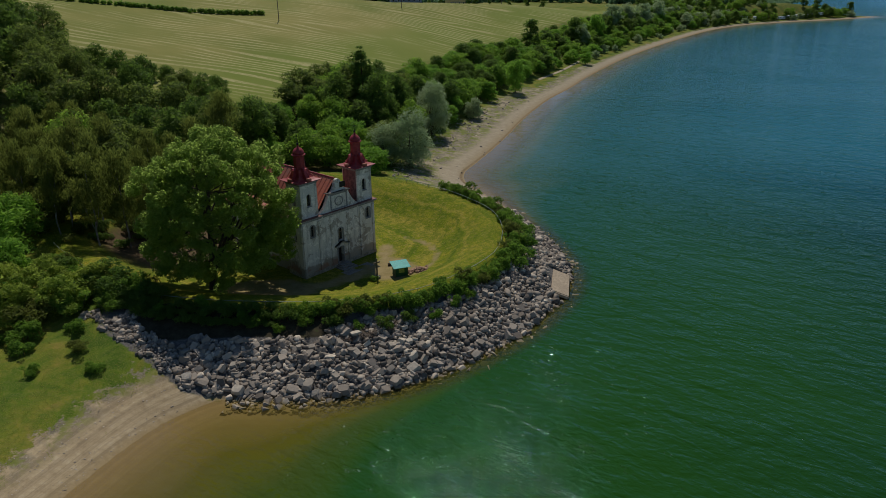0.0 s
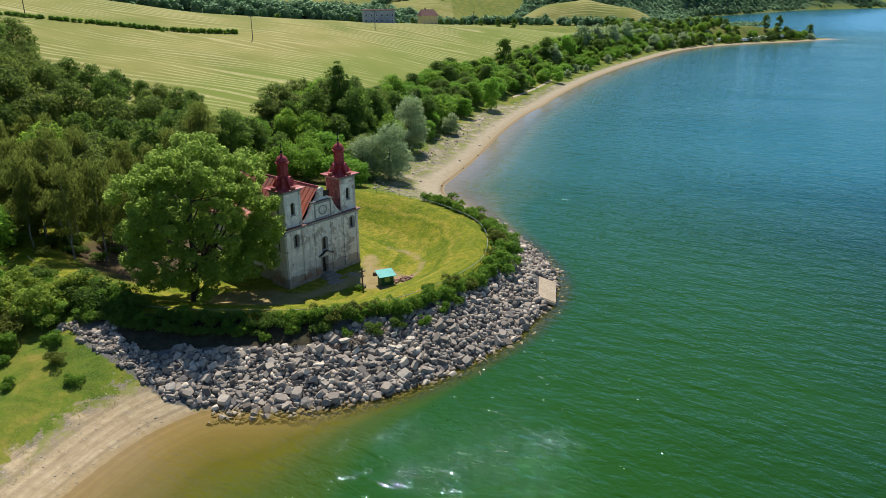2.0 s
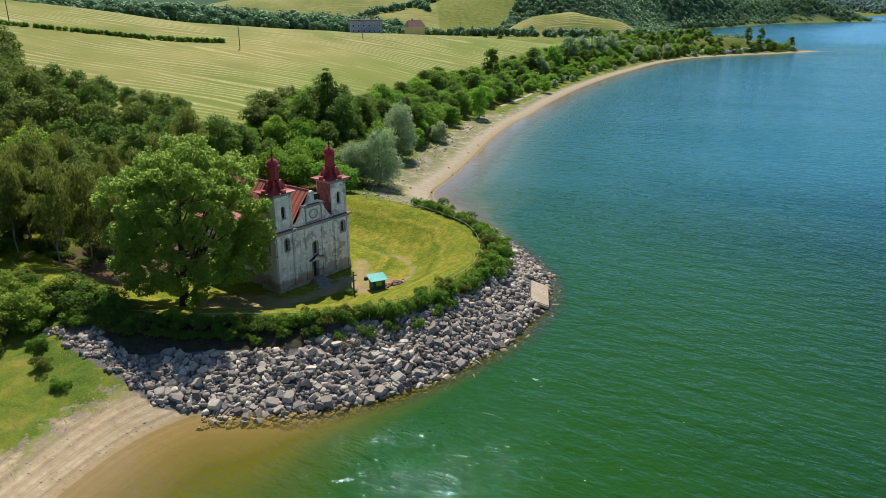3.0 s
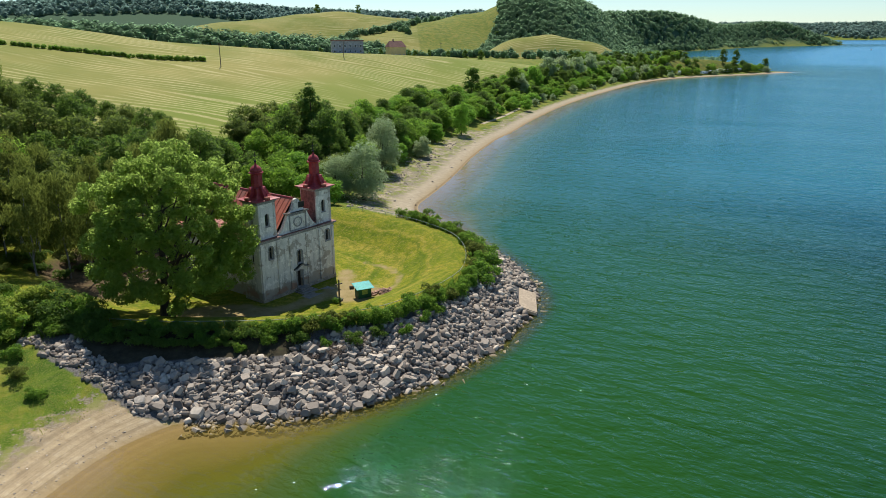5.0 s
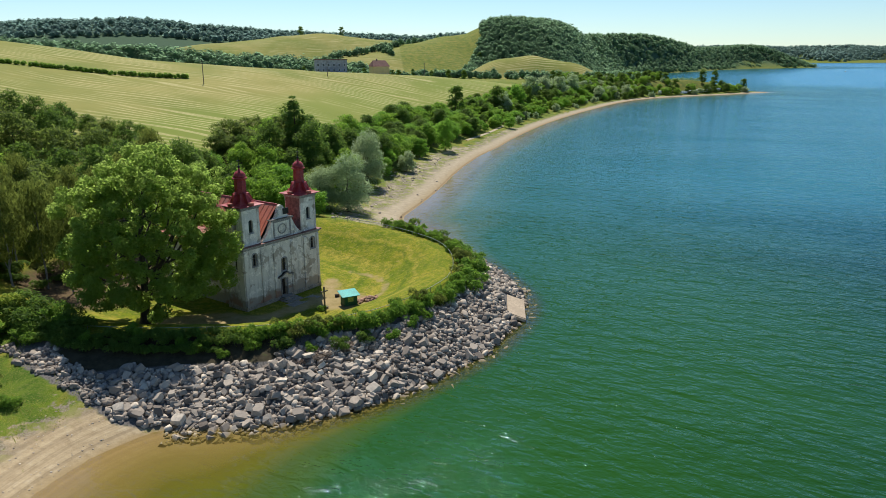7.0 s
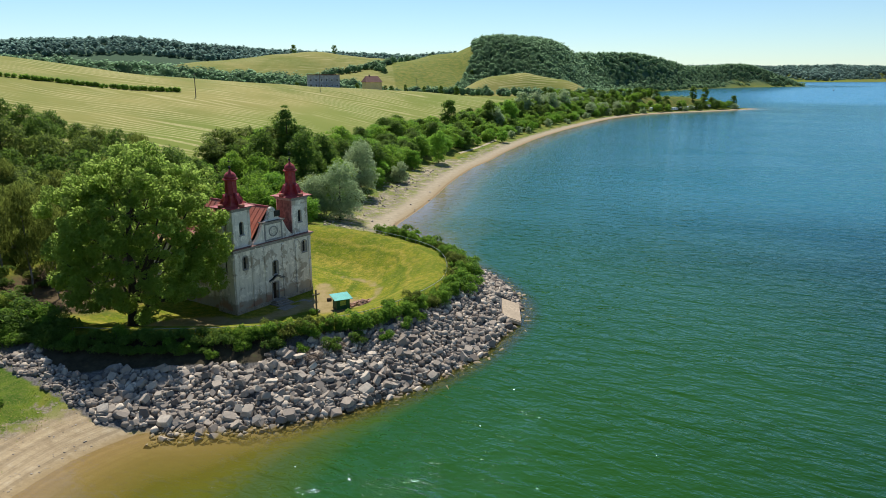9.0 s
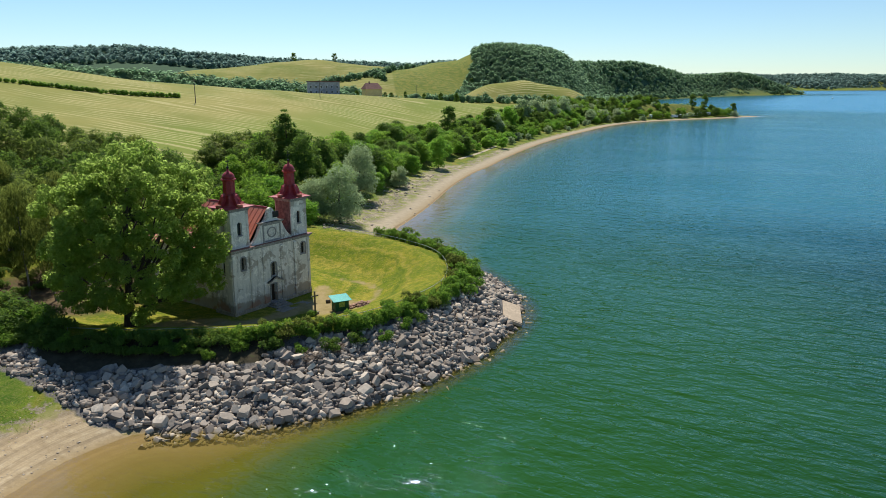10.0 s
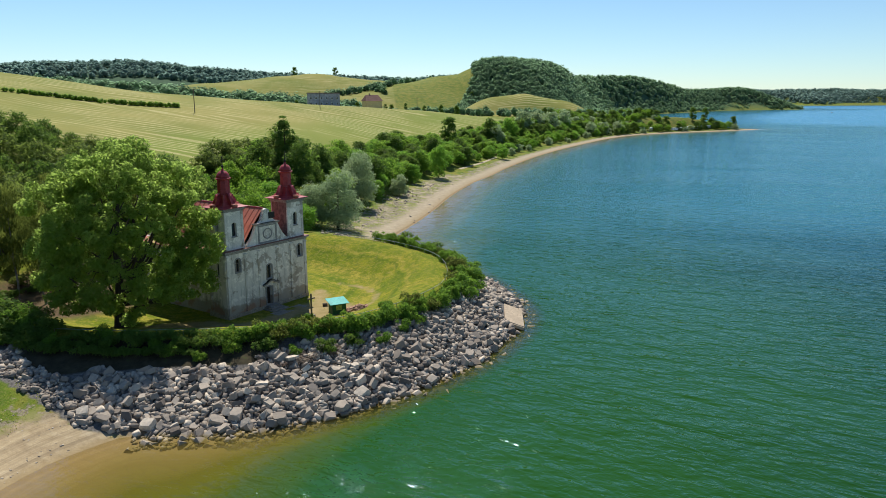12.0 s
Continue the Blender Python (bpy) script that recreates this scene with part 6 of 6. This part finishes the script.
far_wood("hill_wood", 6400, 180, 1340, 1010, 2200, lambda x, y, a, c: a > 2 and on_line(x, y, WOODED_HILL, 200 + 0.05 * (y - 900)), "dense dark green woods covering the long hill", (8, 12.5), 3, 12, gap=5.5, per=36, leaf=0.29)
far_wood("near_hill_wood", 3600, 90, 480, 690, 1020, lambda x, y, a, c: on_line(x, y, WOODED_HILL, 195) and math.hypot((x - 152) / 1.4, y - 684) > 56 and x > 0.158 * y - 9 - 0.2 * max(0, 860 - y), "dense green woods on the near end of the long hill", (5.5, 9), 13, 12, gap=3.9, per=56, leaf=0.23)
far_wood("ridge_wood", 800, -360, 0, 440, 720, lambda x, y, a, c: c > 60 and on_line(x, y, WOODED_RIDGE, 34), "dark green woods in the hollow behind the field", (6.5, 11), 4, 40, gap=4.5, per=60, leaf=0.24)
far_wood("far_ridge_wood", 3600, -1100, 230, 1150, 1800, lambda x, y, a, c: on_line(x, y, FAR_RIDGE, 190), "long wooded ridge behind the fields, tinted blue-green for haze", (9, 14), 14, 14, LEAF_RIDGE_HAZE, gap=7.5, per=22, leaf=0.4)
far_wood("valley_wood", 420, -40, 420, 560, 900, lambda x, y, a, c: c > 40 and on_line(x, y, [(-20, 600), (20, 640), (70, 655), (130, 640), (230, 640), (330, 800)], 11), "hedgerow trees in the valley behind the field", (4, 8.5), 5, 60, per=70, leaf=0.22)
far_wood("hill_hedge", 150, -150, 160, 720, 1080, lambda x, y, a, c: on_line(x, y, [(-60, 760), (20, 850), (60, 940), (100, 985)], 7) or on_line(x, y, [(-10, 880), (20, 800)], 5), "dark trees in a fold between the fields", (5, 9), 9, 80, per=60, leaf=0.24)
far_wood("far_shore_wood", 3600, 1350, 3700, 3350, 4000, lambda x, y, a, c: 2 < a < 480, "wooded hills across the lake, tinted blue-green for haze", (15, 24), 6, 12, LEAF_RIDGE_HAZE, gap=11.0, per=14, leaf=0.5)
hedge_rng = np.random.RandomState(7)
u = hedge_rng.uniform(0, 1, 420) ** 1.5
hedge_pts = np.stack([np.interp(u, [0, 0.36, 0.56, 0.82, 1], [-205, -140, -123.5, -93.9, -74]), np.interp(u, [0, 0.36, 0.56, 0.82, 1], [217, 251, 261, 279.5, 293])], 1) + hedge_rng.normal(size=(420, 2)) * 0.6
far_wood("field_hedge", 420, 0, 0, 0, 0, lambda x, y, a, c: True, "low patchy green hedge running across the hay field", (0.7, 1.9), 7, 1, LEAF_WOOD, hedge_pts, per=50, leaf=0.26)
for x, y, s in ((-110, 560, 1.0), (60, 1010, 1.0), (-40, 1000, 1.1), (120, 820, 0.8), (22, 438, 0.35), (-95, 1010, 1.2), (36, 470, 0.5), (48, 480, 0.6), (60, 492, 0.7), (-7, 440, 0.5), (10, 440, 0.35), (-14, 452, 0.5), (14, 455, 0.5), (-40, 410, 0.4)):
    plant("far_dark", x, y, s)
for x, y in ((300, 640), (316, 648), (262, 610), (345, 650)):
    plant("far_dark", x, y, 1.1)

bz = height(-25, 405)
house(-25, 405, bz, 8, 17, 9, max(4.5, 31.4 - bz), 0, HOUSE_GREY, ROOF_BROWN, "long grey flat-roofed farm building behind the field", 2, True, 6)
yz = height(2, 446)
house(2, 446, yz, 20, 10, 8, max(3.0, 27.3 - yz), 3.6, HOUSE_YELLOW, ROOF_BROWN, "yellow cottage with a steep brown roof", 1)


def caravan(x, y, turn, long):
    c = thing("caravan", x, y, height(x, y), turn, "white caravan parked among trees on the spit", "caravan", "caravans on the spit")
    part("body", boxed(-long / 2, long / 2, -1.1, 1.1, 0.5, 2.6, bevel=0.2), CARAVAN, c)
    for k in (-1, 1):
        part("window", boxed(k * long / 4 - 0.5, k * long / 4 + 0.5, -1.13, -1.102, 1.4, 2.0), GLASS_DARK, c)
        part("wheel", rod(bmesh.new(), (k * 0.6, -1.05, 0.32), (k * 0.6, -0.85, 0.32), 0.32, 0.32, 12), IRON, c)
        part("leg", boxed(k * long / 2.4 - 0.05, k * long / 2.4 + 0.05, -0.05, 0.05, -0.1, 0.5), IRON, c)
    part("drawbar", boxed(long / 2, long / 2 + 0.9, -0.05, 0.05, 0.5, 0.6), IRON, c)


for k, (x, y) in enumerate(((232, 592), (243, 597), (254, 603), (268, 606), (276, 612), (284, 617), (293, 620), (302, 628), (312, 632))):
    caravan(x, y, (20, 60, 35)[k % 3], (6.5, 8.0, 5.5)[k % 3])

boat = thing("boat", 1000, 1450, 0, 70, "small dark boat far out on the lake", "boat")
part("hull", prism(bmesh.new(), [(-3, 0.9), (-2.5, -0.3), (2.2, -0.3), (3.4, 1.1)], -1, 1), IRON, boat)
part("cabin", boxed(-1.2, 0.6, -0.7, 0.7, 0.9, 2.0, bevel=0.1), WHITE_PAINT, boat)

# ---- footpath behind the bay and tufts of long grass ----
def strip(name, line, wide, lift, material, label, category):
    """A narrow path laid over the ground."""
    c = curve_through(line, 10)
    d = np.gradient(c, axis=0)
    d /= np.hypot(d[:, 0], d[:, 1])[:, None]
    side = np.stack([d[:, 1], -d[:, 0]], 1) * wide / 2
    rows = np.stack([c - side, c - side * 0.4, c + side * 0.4, c + side], 1)
    z = land(rows[..., 0].ravel(), rows[..., 1].ravel())[0].reshape(rows.shape[:2]) + np.array([-0.25, lift, lift, -0.25])
    v = np.concatenate([rows, z[..., None]], 2).reshape(-1, 3)
    i = np.arange(len(c) * 4).reshape(-1, 4)
    f = np.stack([i[:-1, :-1], i[:-1, 1:], i[1:, 1:], i[1:, :-1]], -1).reshape(-1, 4)
    me = mesh_from(name, v, f)
    me.materials.append(material)
    return tagged(new(name, me), label, category, kind="structure")


PATH_EARTH = simple("trodden_sandy_path", (0.40, 0.33, 0.22), 0.95, 2, 0.25, 0.3)
strip("path", [(33, 276), (38.6, 288), (45.3, 302), (52, 318), (58, 333)], 2.0, 0.2, PATH_EARTH, "pale sandy footpath between the shore bushes", "path")


def tufts(name, count, x0, x1, y0, y1, test, tall, material, label, seed):
    r = np.random.RandomState(seed)
    pts = np.stack([r.uniform(x0, x1, count), r.uniform(y0, y1, count)], 1)
    z, sd, dc, t, c = land(pts[:, 0], pts[:, 1])
    ok = test(pts[:, 0], pts[:, 1], sd, dc)
    base = np.concatenate([pts, (z - 0.03)[:, None]], 1)[ok]
    n = len(base)
    lean = r.normal(size=(n, 3)) * (0.5, 0.5, 0)
    side = r.normal(size=(n, 3)) * (1, 1, 0)
    side /= np.linalg.norm(side, axis=1)[:, None]
    h = tall * r.uniform(0.4, 1.2, n)[:, None]
    w = h * 0.22
    v = np.stack([base - side * w, base + side * w, base + (np.array([0, 0, 1.0]) + lean * 0.8) * h], 1).reshape(-1, 3)
    me = mesh_from(name, v, np.arange(len(v)).reshape(-1, 3))
    me.materials.append(material)
    return tagged(new(name, me), label, "grass", kind="stuff")


tufts("meadow_grass", 80000, -75, -26, 45, 84, lambda x, y, sd, dc: (dc < -1) & (sd > 6.0 + 2.2 * np.sin(x * 1.1) * np.sin(y * 0.8 + x * 0.4)) & ~((y > 63 + 0.7 * np.clip(-27.5 - x, 0, None)) & (x > -40)) & (np.sin(x * 0.9) + np.sin(y * 0.7 + x * 0.3) > -0.7), 0.15, GRASS_BLADES, "long yellow-green meadow grass on the slope", 31)
tufts("dike_grass", 26000, -62, 12, 70, 132, lambda x, y, sd, dc: (dc > -3) & (dc < 1.2) | (dc > 2) & (np.sin(x * 1.3) * np.sin(y * 1.1) > 0.72) & (x > -14), 0.2, GRASS_BLADES, "tufts of grass along the dike", 32)
tufts("beach_weeds", 22000, -12, 60, 128, 300, lambda x, y, sd, dc: (sd > 5) & (sd < 18) & (dc < -5) & (np.sin(x * 0.5 + y * 0.2) + np.sin(y * 0.33) > 0.0), 0.28, GRASS_BLADES, "green weeds scattered over the upper beach", 33)
